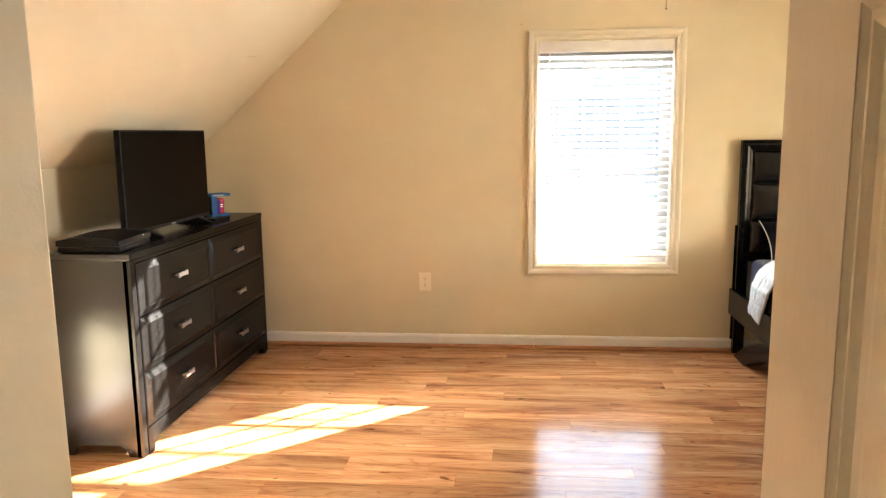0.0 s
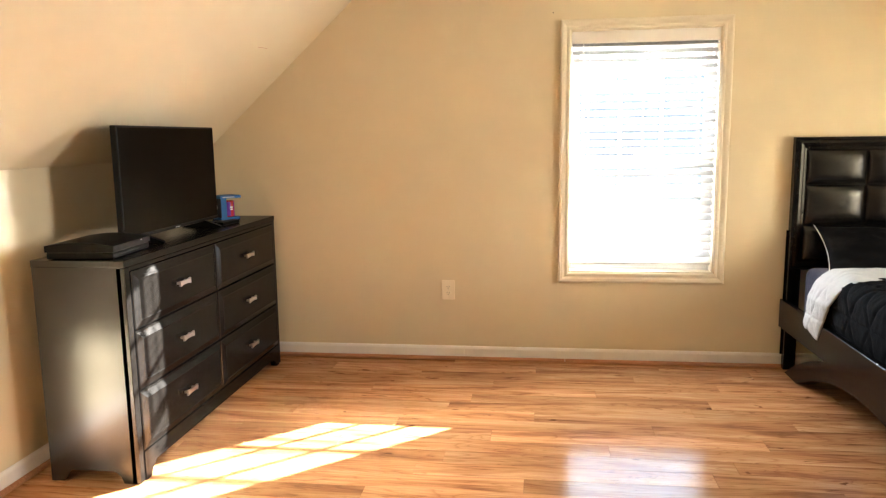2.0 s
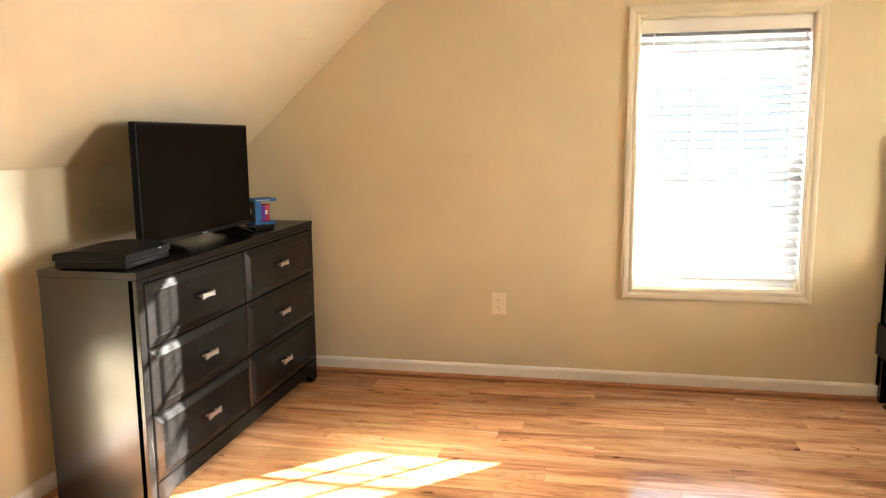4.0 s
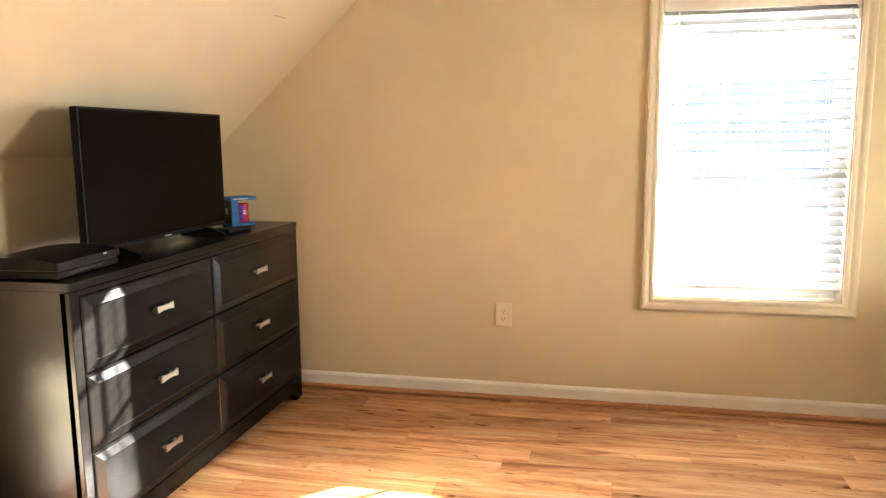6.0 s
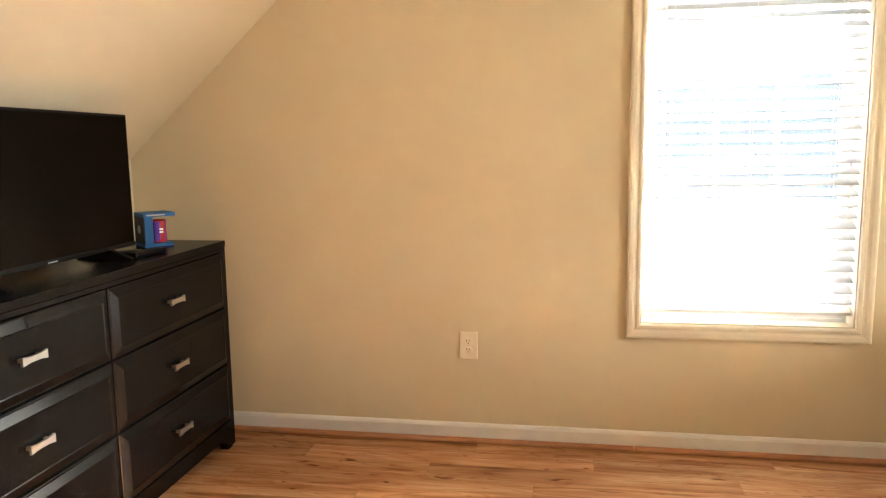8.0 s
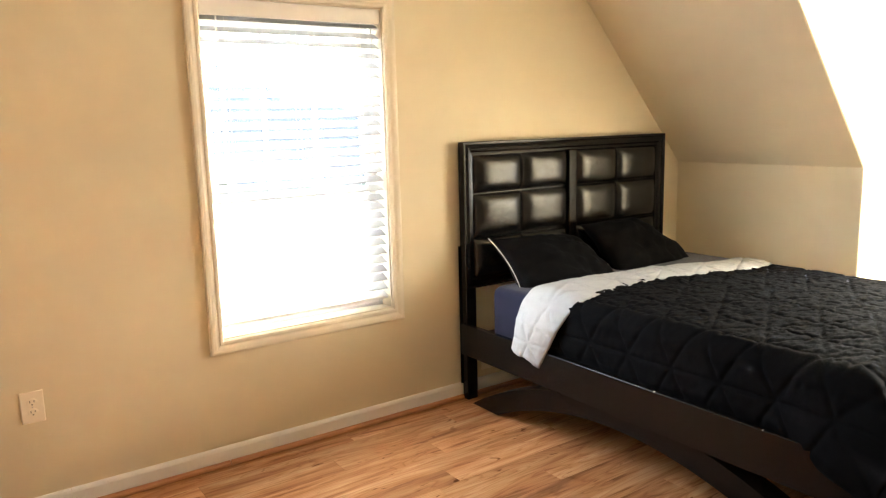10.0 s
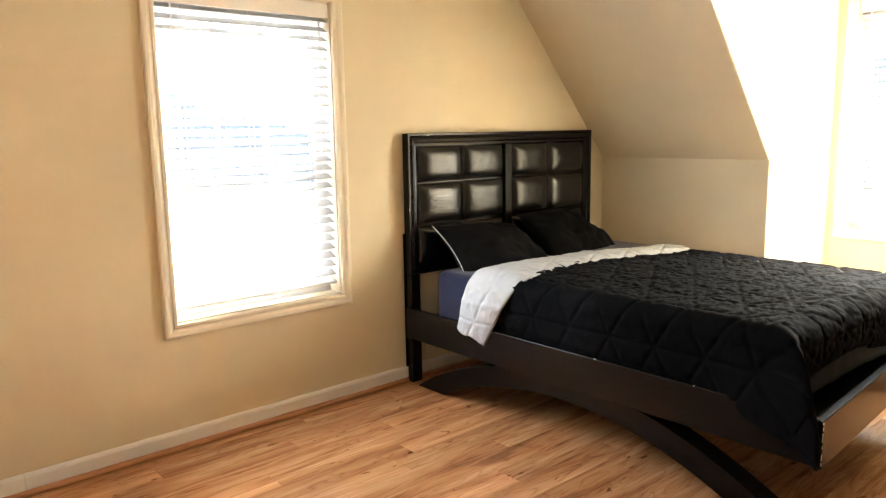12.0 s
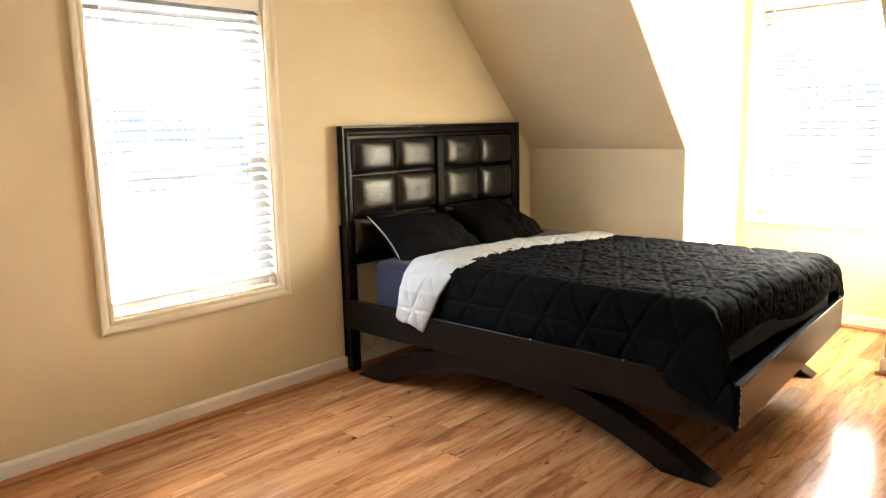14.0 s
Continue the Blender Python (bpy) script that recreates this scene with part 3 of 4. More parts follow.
# ---- dresser ----
def make_dresser():
    d = thing("dresser", pose(-1.945, -0.9825, 0.003), "black espresso six-drawer dresser with satin nickel pulls", "dresser")
    hy, zt = 0.8175, 0.915
    xb, xf = -0.195, 0.178
    foot = [(xb, 0), (xb + 0.055, 0), (xb + 0.068, 0.03), (xb + 0.095, 0.05), (xf - 0.095, 0.05), (xf - 0.068, 0.03), (xf - 0.055, 0), (xf, 0), (xf, zt - 0.028), (xb, zt - 0.028)]
    for s in (-1, 1):
        bm = add_slab(bmesh.new(), [foot], xz(s * hy - (0.022 if s > 0 else 0)), 0.022)
        obj("end_panel", bm, ESPRESSO, d)
    box("top", xb - 0.002, xf + 0.018, -hy - 0.003, hy + 0.003, zt - 0.028, zt, ESPRESSO, d, 0.003, 2)
    box("back", xb + 0.002, xb + 0.01, -hy + 0.022, hy - 0.022, 0.06, zt - 0.028, ESPRESSO, d)
    yi = hy - 0.0385
    bm = bmesh.new()
    add_box(bm, xf - 0.02, xf + 0.016, -hy, -yi, 0.0, zt - 0.028, 0.0025)
    add_box(bm, xf - 0.02, xf + 0.016, yi, hy, 0.0, zt - 0.028, 0.0025)
    add_box(bm, xf - 0.02, xf + 0.016, -yi, yi, 0.868, zt - 0.028, 0.002)
    add_box(bm, xf - 0.02, xf + 0.002, -yi, yi, 0.10, 0.868)
    obj("front_frame", bm, ESPRESSO, d)
    ap = [(-yi, 0.0), (-yi + 0.04, 0.0), (-yi + 0.055, 0.03), (-yi + 0.09, 0.055), (yi - 0.09, 0.055), (yi - 0.055, 0.03), (yi - 0.04, 0.0), (yi, 0.0), (yi, 0.122), (-yi, 0.122)]
    obj("base_apron", add_slab(bmesh.new(), [ap], yz(xf - 0.016), 0.036), ESPRESSO, d)
    cols = [(-yi + 0.003, -0.0265), (-0.0175, yi - 0.003)]
    rows = [(0.126, 0.373), (0.380, 0.623), (0.630, 0.865)]
    for y0, y1 in cols:
        for za, zb in rows:
            face = lambda a, b, e: (xf + 0.003 + e, a, b)
            bm = bmesh.new()
            rings = add_frame(bm, y0, y1, za, zb, [(0, 0.0), (0, 0.014), (-0.003, 0.017), (-0.007, 0.017), (-0.034, 0.027), (-0.038, 0.026)], face, closed=False)
            bm.faces.new(rings[0])
            bm.faces.new(rings[-1])
            dr = obj("drawer", bm, ESPRESSO, d)
            cy, cz = (y0 + y1) / 2 - (0.03 if y0 > -0.1 else 0.0), (za + zb) / 2 + 0.004
            bm = bmesh.new()
            hl = 0.048
            bow = [(-hl, -0.0125), (-hl * 0.4, -0.0082), (hl * 0.4, -0.0082), (hl, -0.0125), (hl, 0.0125), (hl * 0.4, 0.0082), (-hl * 0.4, 0.0082), (-hl, 0.0125)]
            add_slab(bm, [[(cy + a, cz + b) for a, b in bow]], yz(xf + 0.046), 0.008)
            for s in (-1, 1):
                add_box(bm, xf + 0.028, xf + 0.047, cy + s * 0.034 - 0.005, cy + s * 0.034 + 0.005, cz - 0.005, cz + 0.005)
            obj("handle", bm, NICKEL, dr, label="bow-tie satin nickel pull")
    return d


make_dresser()
TOPZ = 0.918


# ---- television ----
def make_tv():
    t = thing("television", pose(-1.945, -1.008, TOPZ, 0, 0, 0), "black flat-screen television standing on the dresser, switched off", "television")
    w, zb, zt = 0.468, 0.030, 0.524
    obj("housing", add_box(bmesh.new(), -0.018, 0.012, -w, w, zb, zt, 0.004, 2), BLACKPLASTIC, t)
    obj("back_cover", add_box(bmesh.new(), -0.052, -0.018, -w * 0.72, w * 0.72, zb + 0.03, zb + 0.33, 0.012, 2), BLACKPLASTIC, t)
    box("screen", 0.0121, 0.0135, -w + 0.009, w - 0.009, zb + 0.017, zt - 0.009, SCREEN, t)
    box("lower_bezel", 0.0121, 0.016, -w + 0.001, w - 0.001, zb, zb + 0.0155, BLACKPLASTIC, t, 0.002)
    box("maker_badge", 0.016, 0.0166, -0.022, 0.022, zb + 0.0050, zb + 0.0095, GREYINK, t)
    for y in (-0.30, 0.30):
        bm = bmesh.new()
        blade = [(-0.11, 0.0), (0.105, 0.0), (0.105, 0.005), (0.02, 0.034), (-0.03, 0.034), (-0.11, 0.006)]
        add_slab(bm, [blade], xz(y - 0.012), 0.024)
        obj("stand_foot", bm, BLACKPLASTIC, t)


make_tv()


# ---- game console ----
def make_console():
    c = thing("game_console", pose(-1.955, -1.625, TOPZ, 0, 0, 4), "black game console lying flat on the dresser", "game console")
    hx, hy = 0.135, 0.155
    box("lower_shell", -hx, hx, -hy, hy, 0.003, 0.026, BLACKPLASTIC, c, 0.003)
    bm = bmesh.new()
    prof = [(-hx - 0.004, 0.030)] + [(-hx - 0.004 + (2 * hx + 0.008) * i / 14, 0.048 + 0.020 * math.sin(math.pi * (0.12 + 0.80 * i / 14)) ) for i in range(15)] + [(hx + 0.004, 0.030)]
    add_slab(bm, [prof], lambda a, b, h: (a, -hy - 0.003 + h, b), 2 * hy + 0.006)
    obj("upper_shell", bm, BLACKPLASTIC, c)
    box("groove", -hx + 0.003, hx - 0.003, -hy + 0.003, hy - 0.003, 0.026, 0.030, SLOT, c)
    box("disc_slot", hx - 0.001, hx + 0.0012, -0.10, 0.06, 0.0135, 0.0165, SLOT, c)
    box("light_strip", hx + 0.004, hx + 0.0048, 0.07, 0.085, 0.046, 0.050, WHITEINK, c)
    for sx in (-1, 1):
        for sy in (-1, 1):
            box("rubber_foot", sx * 0.11 - 0.008, sx * 0.11 + 0.008, sy * 0.13 - 0.008, sy * 0.13 + 0.008, 0, 0.0035, SLOT, c)


make_console()


# ---- mug in its box ----
def make_mug_box():
    b = thing("mug_gift_box", pose(-1.975, -0.335, TOPZ, 0, 0, 50), "blue card gift box with a window, on the dresser", "gift box")
    s, h, t = 0.058, 0.138, 0.003
    box("bottom_flap", -s, s, -s, s, 0, 0.014, BLUECARD, b, 0.001)
    box("top_flap", -s, s + 0.012, -s, s, h - 0.016, h, BLUECARD, b, 0.001)
    box("side_panel", -s - 0.0005, -s + t, -s, s, 0.014, h - 0.016, DARKCARD, b)
    box("back_panel", -s + t, -0.01, s - t, s, 0.014, h - 0.016, BLUECARD, b)
    box("front_panel", -s + t, -0.022, -s, -s + t, 0.014, h - 0.016, BLUECARD, b)
    box("printed_title", -s + 0.012, s - 0.03, -s - 0.0008, -s - 0.0001, h - 0.011, h - 0.005, GREYINK, b)
    bm = bmesh.new()
    bmesh.ops.create_circle(bm, cap_ends=True, segments=20, radius=0.018, matrix=pose(-s - 0.001, 0, 0.07, 0, 90))
    obj("printed_emblem", bm, GREYINK, b)
    g = thing("mug", pose(-1.975 + 0.006, -0.335 + 0.008, TOPZ + 0.0145, 0, 0, 50), "red and purple glazed mug inside the gift box", "mug")
    bm = bmesh.new()
    ring = []
    for r, z in ((0.0, 0.0), (0.038, 0.0), (0.040, 0.004), (0.040, 0.088), (0.0385, 0.09), (0.037, 0.088), (0.037, 0.006), (0.0, 0.006)):
        ring.append([bm.verts.new((r * math.cos(2 * math.pi * k / 28), r * math.sin(2 * math.pi * k / 28), z)) for k in range(28)] if r else [bm.verts.new((0, 0, z))])
    for a, c in zip(ring, ring[1:]):
        for k in range(28):
            j = (k + 1) % 28
            if len(a) == 1:
                bm.faces.new([a[0], c[k], c[j]])
            elif len(c) == 1:
                bm.faces.new([a[k], a[j], c[0]])
            else:
                bm.faces.new([a[k], a[j], c[j], c[k]])
    obj("cup", bm, MUGRED, g, True)
    bm = bmesh.new()
    for a0, a1 in ((-2.1, -1.55), (-1.0, -0.85)):
        n_ = 8
        v0 = [bm.verts.new((0.0406 * math.cos(a0 + (a1 - a0) * k / n_), 0.0406 * math.sin(a0 + (a1 - a0) * k / n_), 0.006)) for k in range(n_ + 1)]
        v1 = [bm.verts.new((0.0406 * math.cos(a0 + (a1 - a0) * k / n_), 0.0406 * math.sin(a0 + (a1 - a0) * k / n_), 0.086)) for k in range(n_ + 1)]
        for k in range(n_):
            bm.faces.new([v0[k], v0[k + 1], v1[k + 1], v1[k]])
    obj("purple_band", bm, MUGPURPLE, g, True)
    bm = bmesh.new()
    v0 = [bm.verts.new((0.0406 * math.cos(-3.4 + 1.29 * k / 8), 0.0406 * math.sin(-3.4 + 1.29 * k / 8), 0.006)) for k in range(9)]
    v1 = [bm.verts.new((0.0406 * math.cos(-3.4 + 1.29 * k / 8), 0.0406 * math.sin(-3.4 + 1.29 * k / 8), 0.086)) for k in range(9)]
    for k in range(8):
        bm.faces.new([v0[k], v0[k + 1], v1[k + 1], v1[k]])
    obj("navy_band", bm, DARKCARD, g, True)
    bm = bmesh.new()
    n_ = 3
    for z in (0.040, 0.052):
        v0 = [bm.verts.new((0.0408 * math.cos(-1.62 + 0.42 * k / n_), 0.0408 * math.sin(-1.62 + 0.42 * k / n_), z)) for k in range(n_ + 1)]
        v1 = [bm.verts.new((0.0408 * math.cos(-1.62 + 0.42 * k / n_), 0.0408 * math.sin(-1.62 + 0.42 * k / n_), z + 0.006)) for k in range(n_ + 1)]
        for k in range(n_):
            bm.faces.new([v0[k], v0[k + 1], v1[k + 1], v1[k]])
    obj("printed_bars", bm, WHITEINK, g, True)


make_mug_box()


def make_remote(m, ln, label):
    r = thing("remote_control", m, label, "remote control")
    obj("shell", add_box(bmesh.new(), -0.024, 0.024, -ln / 2, ln / 2, 0, 0.02, 0.006, 2), BLACKPLASTIC, r)
    bm = bmesh.new()
    for i in range(7):
        for j in range(3):
            y = -ln * 0.38 + i * ln * 0.11
            add_box(bm, -0.0155 + j * 0.0125, -0.0075 + j * 0.0125, y - 0.004, y + 0.004, 0.0195, 0.0212)
    obj("buttons", bm, SLOT, r)


make_remote(pose(-1.85, -0.60, TOPZ, 0, 0, -8), 0.17, "black remote control lying on the dresser")
make_remote(pose(-1.915, -0.645, TOPZ, 0, 0, -35), 0.15, "small black remote control beside the television stand")


# ---- bed ----
def make_bed():
    b = thing("bed", pose(1.255, 0, 0.003), "black platform bed with a padded leatherette headboard and arched legs", "bed")
    w, top = 1.535, 1.342
    # headboard: frame, backing, pads
    x0, x1, z0, z1 = 0.066, w - 0.066, 0.640, 1.276
    face = lambda a, c, h: (a, -0.018 - h, c)
    bm = bmesh.new()
    add_frame(bm, x0, x1, z0 + 0.02, z1, [(0, 0.0), (0, 0.028), (0.012, 0.030), (0.020, 0.040), (0.034, 0.043), (0.048, 0.038), (0.054, 0.046), (0.064, 0.046), (0.066, 0.044), (0.066, 0.0)], face)
    obj("headboard_frame", bm, BEDWOOD, b)
    box("headboard_back", x0 - 0.01, x1 + 0.01, -0.040, -0.02, z0 + 0.01, z1 + 0.01, BEDWOOD, b)
    rows = [(0.642, 0.846), (0.850, 1.076), (1.080, 1.274)]
    cxs = [(0.070, 0.388), (0.392, 0.722), (0.790, 1.118), (1.122, 1.466)]
    rnd = random.Random(3)
    for ca, cb in cxs:
        for ra, rb in rows:
            bm = bmesh.new()
            N = 14
            grid = []
            for i in range(N + 1):
                row = []
                for j in range(N + 1):
                    u, v = -1 + 2 * i / N, -1 + 2 * j / N
                    u = math.sin(u * math.pi / 2)
                    v = math.sin(v * math.pi / 2)
                    hgt = 0.037 * (max(0, 1 - abs(u) ** 4.2) ** 0.52) * (max(0, 1 - abs(v) ** 4.2) ** 0.52)
                    px, pz = (ca + cb) / 2 + u * (cb - ca) / 2, (ra + rb) / 2 + v * (rb - ra) / 2
                    hgt += 0.0018 * noise.noise((px * 14, pz * 14, 2.0)) * (1 - u * u) * (1 - v * v)
                    row.append(bm.verts.new((px, -0.040 - hgt, pz)))
                grid.append(row)
            for i in range(N):
                for j in range(N):
                    bm.faces.new([grid[i][j], grid[i + 1][j], grid[i + 1][j + 1], grid[i][j + 1]])
            obj("headboard_pad", bm, LEATHER, b, True)
    box("headboard_divider", 0.727, 0.785, -0.062, -0.040, 0.642, 1.274, BEDWOOD, b, 0.004, 2)
    for s in (0, 1):
        xa = 0.0 if s == 0 else w - 0.066
        box("headboard_post", xa, xa + 0.066, -0.062, -0.018, 0, z0 - 0.048 + 0.001, BEDWOOD, b, 0.003)
        xa = -0.009 if s == 0 else w - 0.035
        box("back_leg", xa, xa + 0.057, -0.017, -0.0135, 0.082, 0.815, BEDWOOD, b)
    # rails and foot
    for xa, ye in ((-0.040, -2.165), (w - 0.005, -2.085)):
        box("side_rail", xa, xa + 0.032, ye, -0.063, 0.262, 0.424, BEDWOOD, b, 0.003)
    fa, fb = (-0.040, -2.190), (w + 0.027, -2.095)
    ang = math.degrees(math.atan2(fb[1] - fa[1], fb[0] - fa[0]))
    ln = math.hypot(fb[0] - fa[0], fb[1] - fa[1])
    obj("footboard", add_box(bmesh.new(), 0, ln, 0, 0.03, 0.258, 0.422, 0.003), BEDWOOD, b, m=pose(fa[0], fa[1], 0, 0, 0, ang))
    bm = bmesh.new()
    add_slab(bm, [[(-0.007, -0.07), (-0.007, -2.155), (w - 0.006, -2.06), (w - 0.006, -0.07)]], xy(0.335), 0.02)
    obj("platform", bm, BEDWOOD, b)
    # bare wood where the lacquer is chipped along the corner by the foot
    bm = bmesh.new()
    rnd = random.Random(9)
    for z, h in ((0.272, 0.010), (0.290, 0.022), (0.330, 0.008), (0.352, 0.030), (0.392, 0.012), (0.411, 0.008)):
        add_box(bm, fa[0] - 0.0010, fa[0] + 0.0015, fa[1] - 0.0010, fa[1] + rnd.uniform(0.001, 0.0025), z, z + h, 0.0004)
    for yy in (-1.30, -1.74, -1.96):
        add_box(bm, -0.0408, -0.034, yy, yy + rnd.uniform(0.003, 0.008), 0.4232, 0.4246)
    tagged(obj("chipped_edge", bm, PIPING, b), "pale chips in the black lacquer", kind="stuff")
    # arched legs
    R, r, cy, cz = 1.835, 1.735, -1.10, -1.546
    a0 = math.acos(-cz / R)
    a1 = math.acos(-cz / r)
    prof = [(cy + R * math.sin(-a0 + 2 * a0 * k / 40), cz + R * math.cos(-a0 + 2 * a0 * k / 40)) for k in range(41)]
    inner = [(cy + r * math.sin(a1 - 2 * a1 * k / 40), cz + r * math.cos(a1 - 2 * a1 * k / 40)) for k in range(41)]
    polys = []
    for k in range(40):
        polys.append([prof[k], prof[k + 1], inner[39 - k], inner[40 - k]])
    for xa in (-0.007, w - 0.095):
        bm = add_slab(bmesh.new(), polys, yz(xa), 0.095)
        obj("arched_leg", bm, BEDWOOD, b, m=pose(0, 0.085 if xa > 0 else 0.0, 0))
    return b


make_bed()
BX, BW = 1.255, 1.535
mat_ = thing("mattress", pose(0, 0, 0.361), "mattress in a navy fitted sheet on the platform bed", "mattress")
obj("fitted_sheet", add_box(bmesh.new(), BX + 0.022, BX + BW - 0.022, -1.995, -0.235, 0, 0.285, 0.045, 4), SHEETNAVY, mat_, True)


# ---- quilt ----
def quilt_point(s, t, lift, out=0.0):
    """s: across the bed from its middle line; t: along it from the headboard; cloth lengths in metres. lift: off the bed."""
    half, foot, top = 0.735, 1.985, 0.662
    mid = BX + BW / 2
    ex, ey = max(0.0, abs(s) - half), max(0.0, t - foot)
    sg = 1 if s > 0 else -1
    rad = 0.055

    def fold(e):
        if e < rad * math.pi / 2:
            a = e / rad
            return rad * math.sin(a), rad * (1 - math.cos(a)), math.sin(a)
        return rad, rad + e - rad * math.pi / 2, 1.0

    ox, dx, nx = fold(ex)
    oy, dy, ny = fold(ey)
    drop = math.hypot(dx, dy) if ex and ey else dx + dy
    flare = 0.0
    if ex > 0.09:
        k = min(1.0, max(0.0, (t - 1.70) / 0.32))
        flare = k * k * (3 - 2 * k) * 0.050 * min(1.0, (ex - 0.09) / 0.12)
    if ex > 0.05:
        flare += out * min(1.0, (ex - 0.05) / 0.10)
    both = min(ex, ey)
    x = mid + sg * (min(abs(s), half) + ox - 0.035 + lift * nx + flare + both * 0.15)
    y = -(min(t, foot) + oy + lift * ny + both * (0.63 if s < 0 else 0.12))
    side = 0.035 if s > 0 else 0.0
    z = top - drop + lift * (1 - max(nx, ny)) - side * min(1.0, max(0.0, s + 0.1) / 0.7)
    return Vector((x, y, z))


def stitch_height(s, t, p=0.215, line=0.011):
    """Puff of the quilting between its stitched zigzag lines, p apart."""
    row = int(math.floor(s / p))
    cs, ct = (s / p) % 1.0, (t / (1.15 * p) + 0.5 * (row % 2)) % 1.0
    d = min(abs(ct - cs / 2), abs(ct - 1 + cs / 2), ct + cs / 2, 1 - ct + cs / 2) * p
    d = min(d, min(cs, 1 - cs) * p * 1.2)
    return 1 - math.exp(-(d / line) ** 2)


def make_quilt():
    q = thing("quilt", pose(0, 0, 0), "black quilted bedspread turned down to its white lining", "quilt")

    def sheet(name, s0, s1, t0, t1, step, mat, height, trim=None, thick=0.012, out=0.0):
        bm = bmesh.new()
        ns, nt = int((s1 - s0) / step), int((t1 - t0) / step)
        rows = []
        for i in range(ns + 1):
            row = []
            for j in range(nt + 1):
                u, v = i / ns, j / nt
                s, t = s0 + (s1 - s0) * u, t0 + (t1 - t0) * v
                if trim:
                    s, t = trim(s, t, u, v)
                row.append(bm.verts.new(quilt_point(s, t, height(s, t, u, v), out)))
            rows.append(row)
        for i in range(ns):
            for j in range(nt):
                bm.faces.new([rows[i][j], rows[i][j + 1], rows[i + 1][j + 1], rows[i + 1][j]])
        ob = obj(name, bm, mat, q, True)
        md = ob.modifiers.new("thickness", "SOLIDIFY")
        md.thickness = thick
        md.offset = 0
        return ob

    def black(s, t, u, v):
        h = 0.013 + (0.0055 if abs(s) < 0.74 else 0.0085) * stitch_height(s, t, 0.18, 0.0085)
        flat = 1.0 if abs(s) < 0.74 else 0.35
        a = abs(noise.noise((s * 9 + 0.5 * noise.noise((s * 5, t * 5, 2.0)), t * 26, 0.3)))
        b = abs(noise.noise((s * 20, t * 48, 4.1)))
        h += flat * (0.0050 * min(1.0, a * 2.2) + 0.0062 * min(1.0, b * 2.0) - 0.005)
        h += 0.006 * noise.noise((s * 3.0, t * 3.0, 9.0))
        edge = min(u, 1 - u, 1 - v)
        return h * min(1.0, 0.35 + edge * 30)

    def black_trim(s, t, u, v):
        # hem falls lower towards the foot on the open side
        if s < -0.735:
            k = min(1.0, max(0.0, (t - 1.70) / 0.35))
            t -= 0.48 * (-0.735 - s) * max(0.0, 1 - (t - 0.715) / 0.5)
            s = -0.735 + (s + 0.735) * (0.90 + 0.30 * k * k) + 0.010 * math.sin(t * 9)
        if t > 1.985:
            t = 1.985 + (t - 1.985) * (1.0 + 0.12 * math.sin(s * 5))
        return s, t

    sheet("cover", -1.045, 0.98, 0.715, 2.20, 0.0082, QUILTBLACK, black, black_trim)

    def white(s, t, u, v):
        h = 0.028 + 0.0065 * stitch_height(s * 0.9 + 0.05, t + 0.06, 0.165, 0.007)
        h += 0.006 * abs(noise.noise((s * 11 + 6 * t, t * 24, 7.0))) + 0.006 * abs(noise.noise((s * 22, t * 44 - 8 * s, 1.0)))
        roll = math.sin(math.pi * min(1, max(0, v))) ** 0.5
        return h * (0.45 + 0.55 * roll)

    def white_trim(s, t, u, v):
        skew = 0.10 * (u ** 1.3)
        t = t + skew + 0.016 * math.sin(u * 17) * (1 - v) + 0.012 * math.sin(u * 11 + 1) * v
        t += (0.09 * v - 0.015) * max(0.0, 1 - abs(s + 0.74) / 0.5)
        if s < -0.735:
            e = -0.735 - s
            t -= e * (0.12 + 0.38 * v)
            s = -0.735 - e * (0.97 + 0.17 * v + 0.03 * math.sin(v * 7))
        return s, t

    sheet("turned_fold", -1.035, 0.97, 0.515, 0.765, 0.0065, QUILTWHITE, white, white_trim, 0.008, 0.034)

    def grey(s, t, u, v):
        return 0.004 + 0.004 * noise.noise((s * 14, t * 20, 3.0))

    sheet("lining_hem", -0.74, 0.74, 1.995, 2.265, 0.02, QUILTGREY, grey, None, 0.006)


make_quilt()


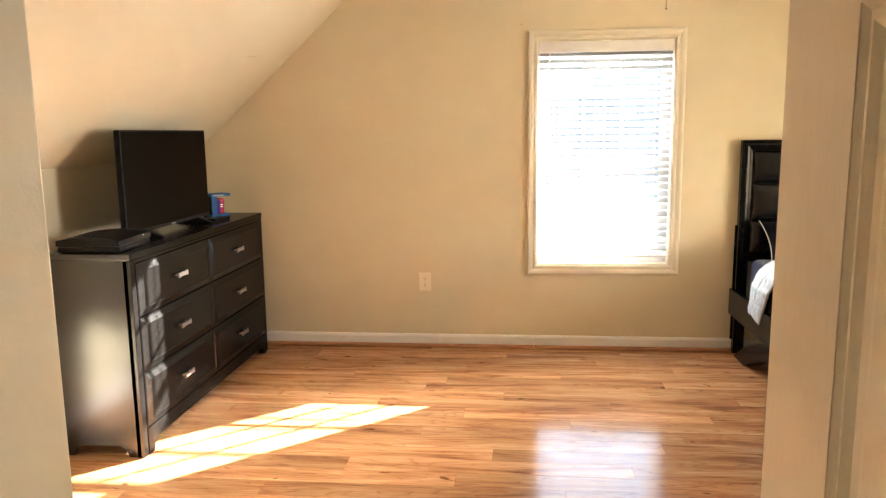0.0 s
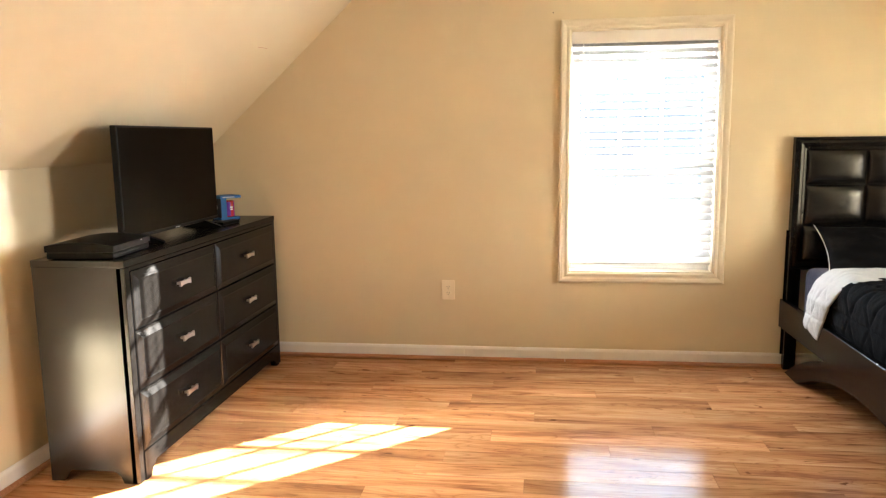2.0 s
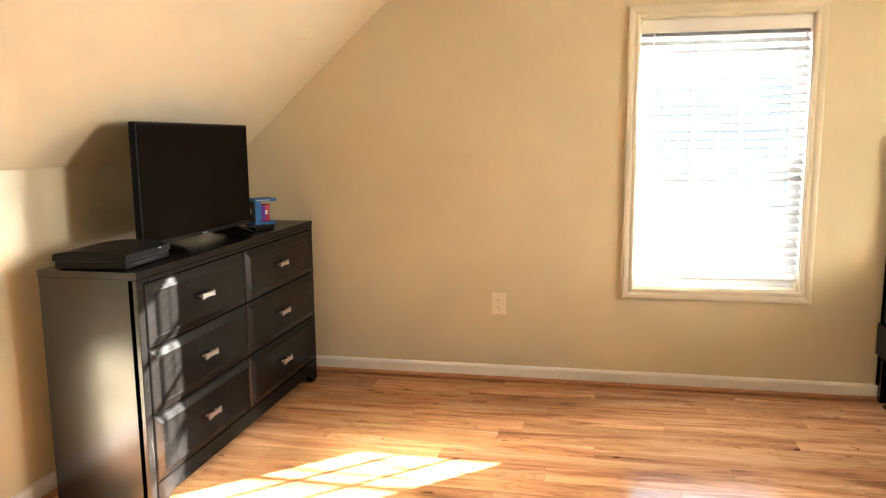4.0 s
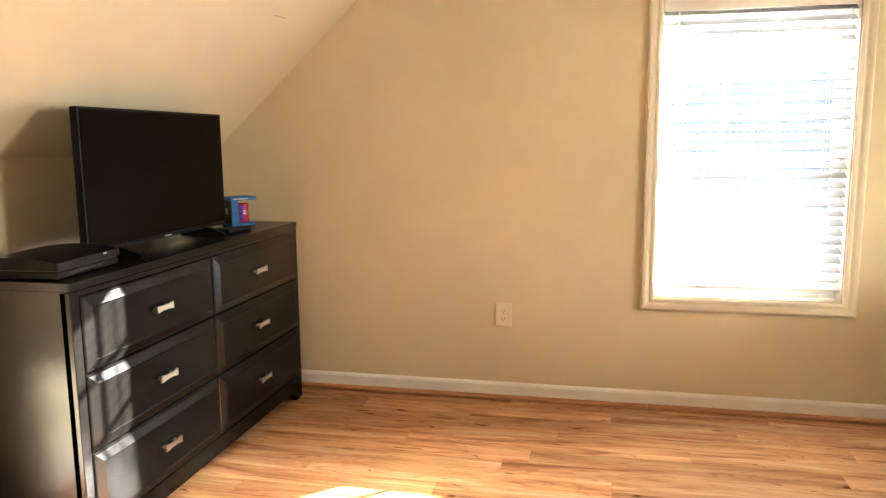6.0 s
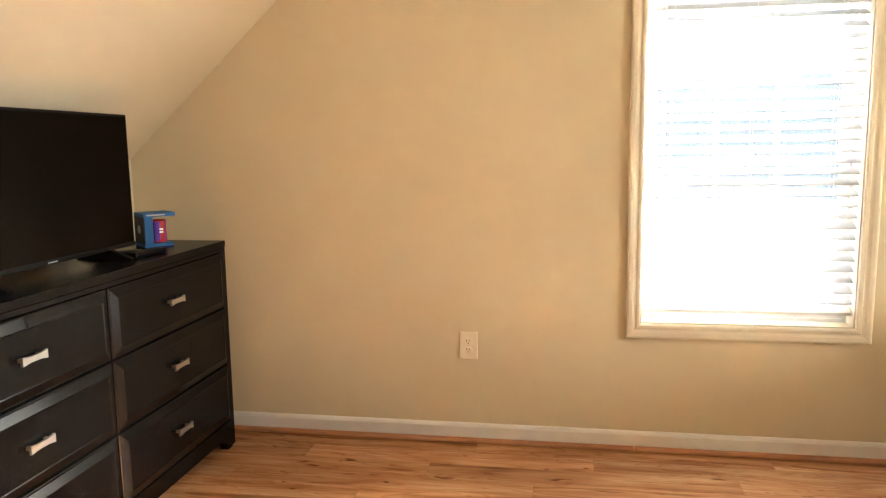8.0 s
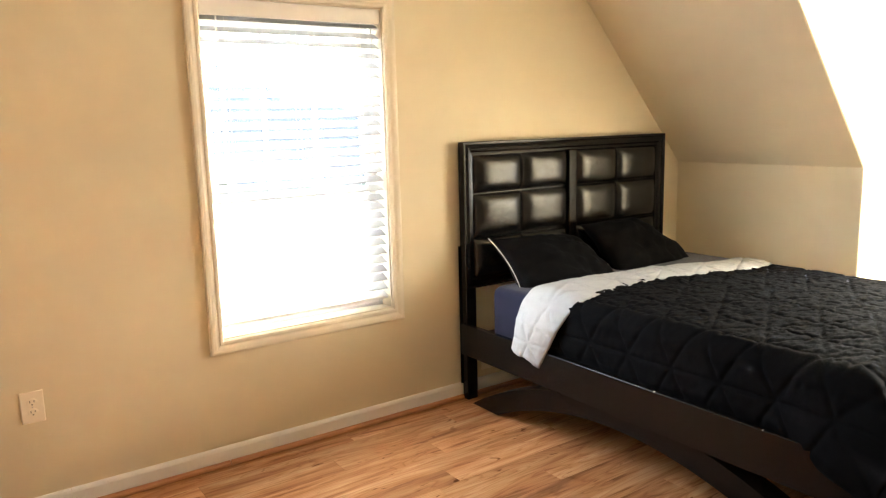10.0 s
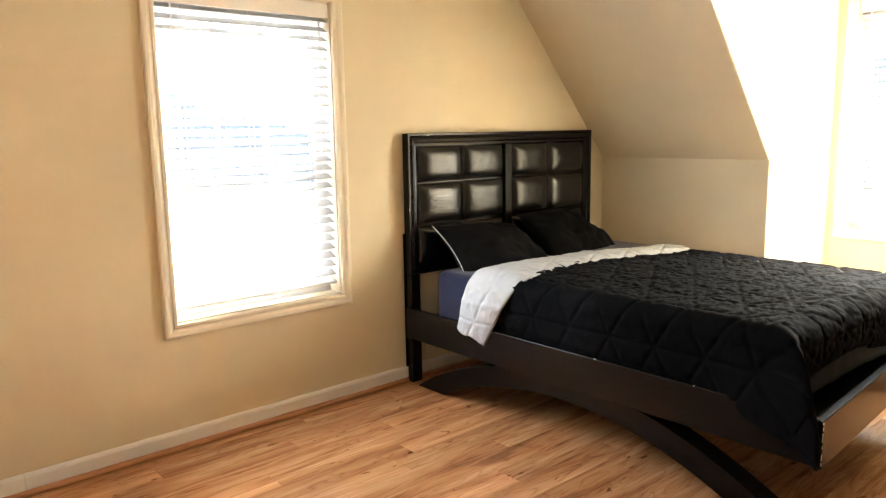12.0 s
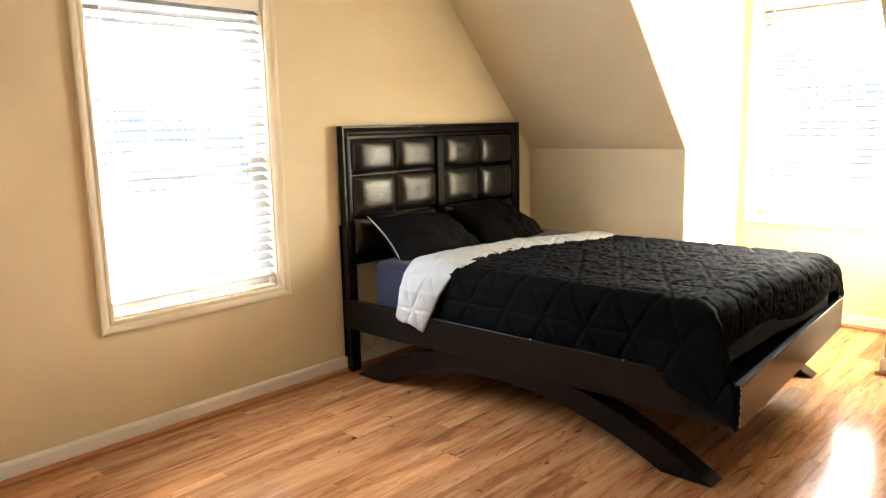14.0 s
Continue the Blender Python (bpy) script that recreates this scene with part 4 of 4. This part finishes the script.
# ---- pillows ----
def make_pillow(name, m, w, h, th, seed, label, piping, lean):
    p = thing(name, m, label, "pillow", "pillows on the bed")
    bm = bmesh.new()
    N = 34
    sides = []
    for sgn in (1, -1):
        g = []
        for i in range(N + 1):
            row = []
            for j in range(N + 1):
                u, v = -1 + 2 * i / N, -1 + 2 * j / N
                pin = 1 - 0.10 * (1 - abs(v) ** 2) * abs(u) ** 6
                pin2 = 1 - 0.10 * (1 - abs(u) ** 2) * abs(v) ** 6
                body = (max(0, 1 - abs(u) ** 2.6) ** 0.62) * (max(0, 1 - abs(v) ** 2.6) ** 0.62)
                z = sgn * th * 0.5 * body
                z += 0.034 * noise.noise((u * 2.0 + seed, v * 2.3, sgn * 3.0)) * body + 0.016 * noise.noise((u * 7 + seed, v * 5, 1.0)) * body
                row.append(bm.verts.new((u * w / 2 * pin - lean * max(0, u) * (v + 1) / 2, v * h / 2 * pin2 - 0.05 * max(0, u) ** 2 * (v + 1) / 2, z)))
            g.append(row)
        for i in range(N):
            for j in range(N):
                bm.faces.new([g[i][j], g[i + 1][j], g[i + 1][j + 1], g[i][j + 1]])
        sides.append(g)
    bmesh.ops.remove_doubles(bm, verts=bm.verts, dist=0.0004)
    obj("pillowcase", bm, PILLOWBLACK, p, True)
    if piping:
        pts = []
        for k in range(25):
            v = -1 + 2 * k / 24
            pts.append((-w / 2 * (1 - 0.10 * (1 - v * v)) - 0.002, v * h / 2, 0.004))
        obj("white_edge", add_tube(bmesh.new(), pts, 0.0017, 6), PIPING, p, True, label="white piped edge")
    return p


make_pillow("pillow", pose(1.705, -0.285, 0.708, 43, 2, -2), 0.72, 0.40, 0.17, 1.0, "black cotton pillow with a white piped edge, propped on the headboard", True, 0.14)
make_pillow("pillow", pose(2.345, -0.270, 0.730, 43, 0, 2), 0.70, 0.41, 0.17, 5.0, "black cotton pillow propped on the headboard", False, 0.26)


# ---- small marks ----
nail = thing("wall_nail", pose(-0.088, 0, 2.068), "small dark nail in the tan painted wall", "nail")
bm_ = bmesh.new()
bmesh.ops.create_cone(bm_, cap_ends=True, segments=10, radius1=0.0035, radius2=0.003, depth=0.008, matrix=pose(0, -0.003, 0, 90))
obj("head", bm_, SLOT, nail)
crack = obj("wall_crack", add_tube(bmesh.new(), [(-1.627, -0.60, 1.852), (-1.622, -0.55, 1.8555), (-1.6225, -0.52, 1.8555), (-1.620, -0.49, 1.857)], 0.0014, 5), SHOE)
tagged(crack, "short hairline crack in the sloped ceiling paint", "crack", kind="structure")

# ---- pull chain ----
ch = thing("pull_chain", pose(0.362, -2.2, ZC), "thin metal pull chain hanging from the ceiling", "pull chain")
bm_ = bmesh.new()
bmesh.ops.create_cone(bm_, cap_ends=True, segments=16, radius1=0.012, radius2=0.02, depth=0.012, matrix=Matrix.Translation((0, 0, -0.006)))
obj("ceiling_cap", bm_, BRASS, ch, True)
obj("chain", add_tube(bmesh.new(), [(0, 0, -0.01), (0.001, 0, -0.3), (0, 0, -0.615)], 0.0013, 6), BRASS, ch, True)
bm_ = bmesh.new()
bmesh.ops.create_uvsphere(bm_, u_segments=10, v_segments=8, radius=0.004, matrix=Matrix.Translation((0, 0, -0.62)))
obj("bead", bm_, BRASS, ch, True)

# ---- floor boards ----
sub = bmesh.new()
add_box(sub, XL - T, XD + T, YE - T, 0.15, -0.12, -0.009)
floor = structure(obj("floor", sub, UNDERLAY), "honey-coloured wood laminate floor with long boards", "floor")
hall = structure(box("floor_hall", -1.0, 0.7, -6.7, YE - T, -0.12, 0.0, FLOORWOOD), "honey-coloured laminate hall floor", "floor")
PW, PL = 0.122, 1.22
boards = {}


def board_mesh(ln, wd):
    k = (round(ln, 3), round(wd, 3))
    if k not in boards:
        bm = bmesh.new()
        rings = add_frame(bm, -ln / 2 + 0.0003, ln / 2 - 0.0003, -wd / 2 + 0.0002, wd / 2 - 0.0002, [(0, -0.0085), (0, -0.0005), (-0.0006, 0.0)], xy(0), closed=False)
        bm.faces.new(rings[-1])
        bmesh.ops.recalc_face_normals(bm, faces=bm.faces)
        me = bpy.data.meshes.new("board")
        bm.to_mesh(me)
        bm.free()
        me.materials.append(FLOORWOOD)
        boards[k] = me
    return boards[k]


rnd = random.Random(11)
y = -0.008
row = 0
while y - PW > YE - 0.10:
    xa = XL + 0.004
    xe = XD - 0.006 if (y <= DN + 0.13 and y - PW >= DS - 0.13) else XR + 0.003
    if y - PW > DN or y < DS:
        xe = XR + 0.003
    first = PL * [0.31, 0.74, 0.12, 0.55, 0.93, 0.42][row % 6] + rnd.uniform(-0.08, 0.08)
    cuts = [xa]
    x = xa + max(0.2, first)
    while x < xe - 0.12:
        cuts.append(x)
        x += PL
    cuts.append(xe)
    for a, b in zip(cuts, cuts[1:]):
        o = new("board", board_mesh(b - a, PW))
        o.parent = floor
        o.location = ((a + b) / 2, y - PW / 2, rnd.uniform(-0.0002, 0.0002))
        o.rotation_euler = (radians(rnd.uniform(-0.09, 0.09)), 0, 0)
    y -= PW
    row += 1
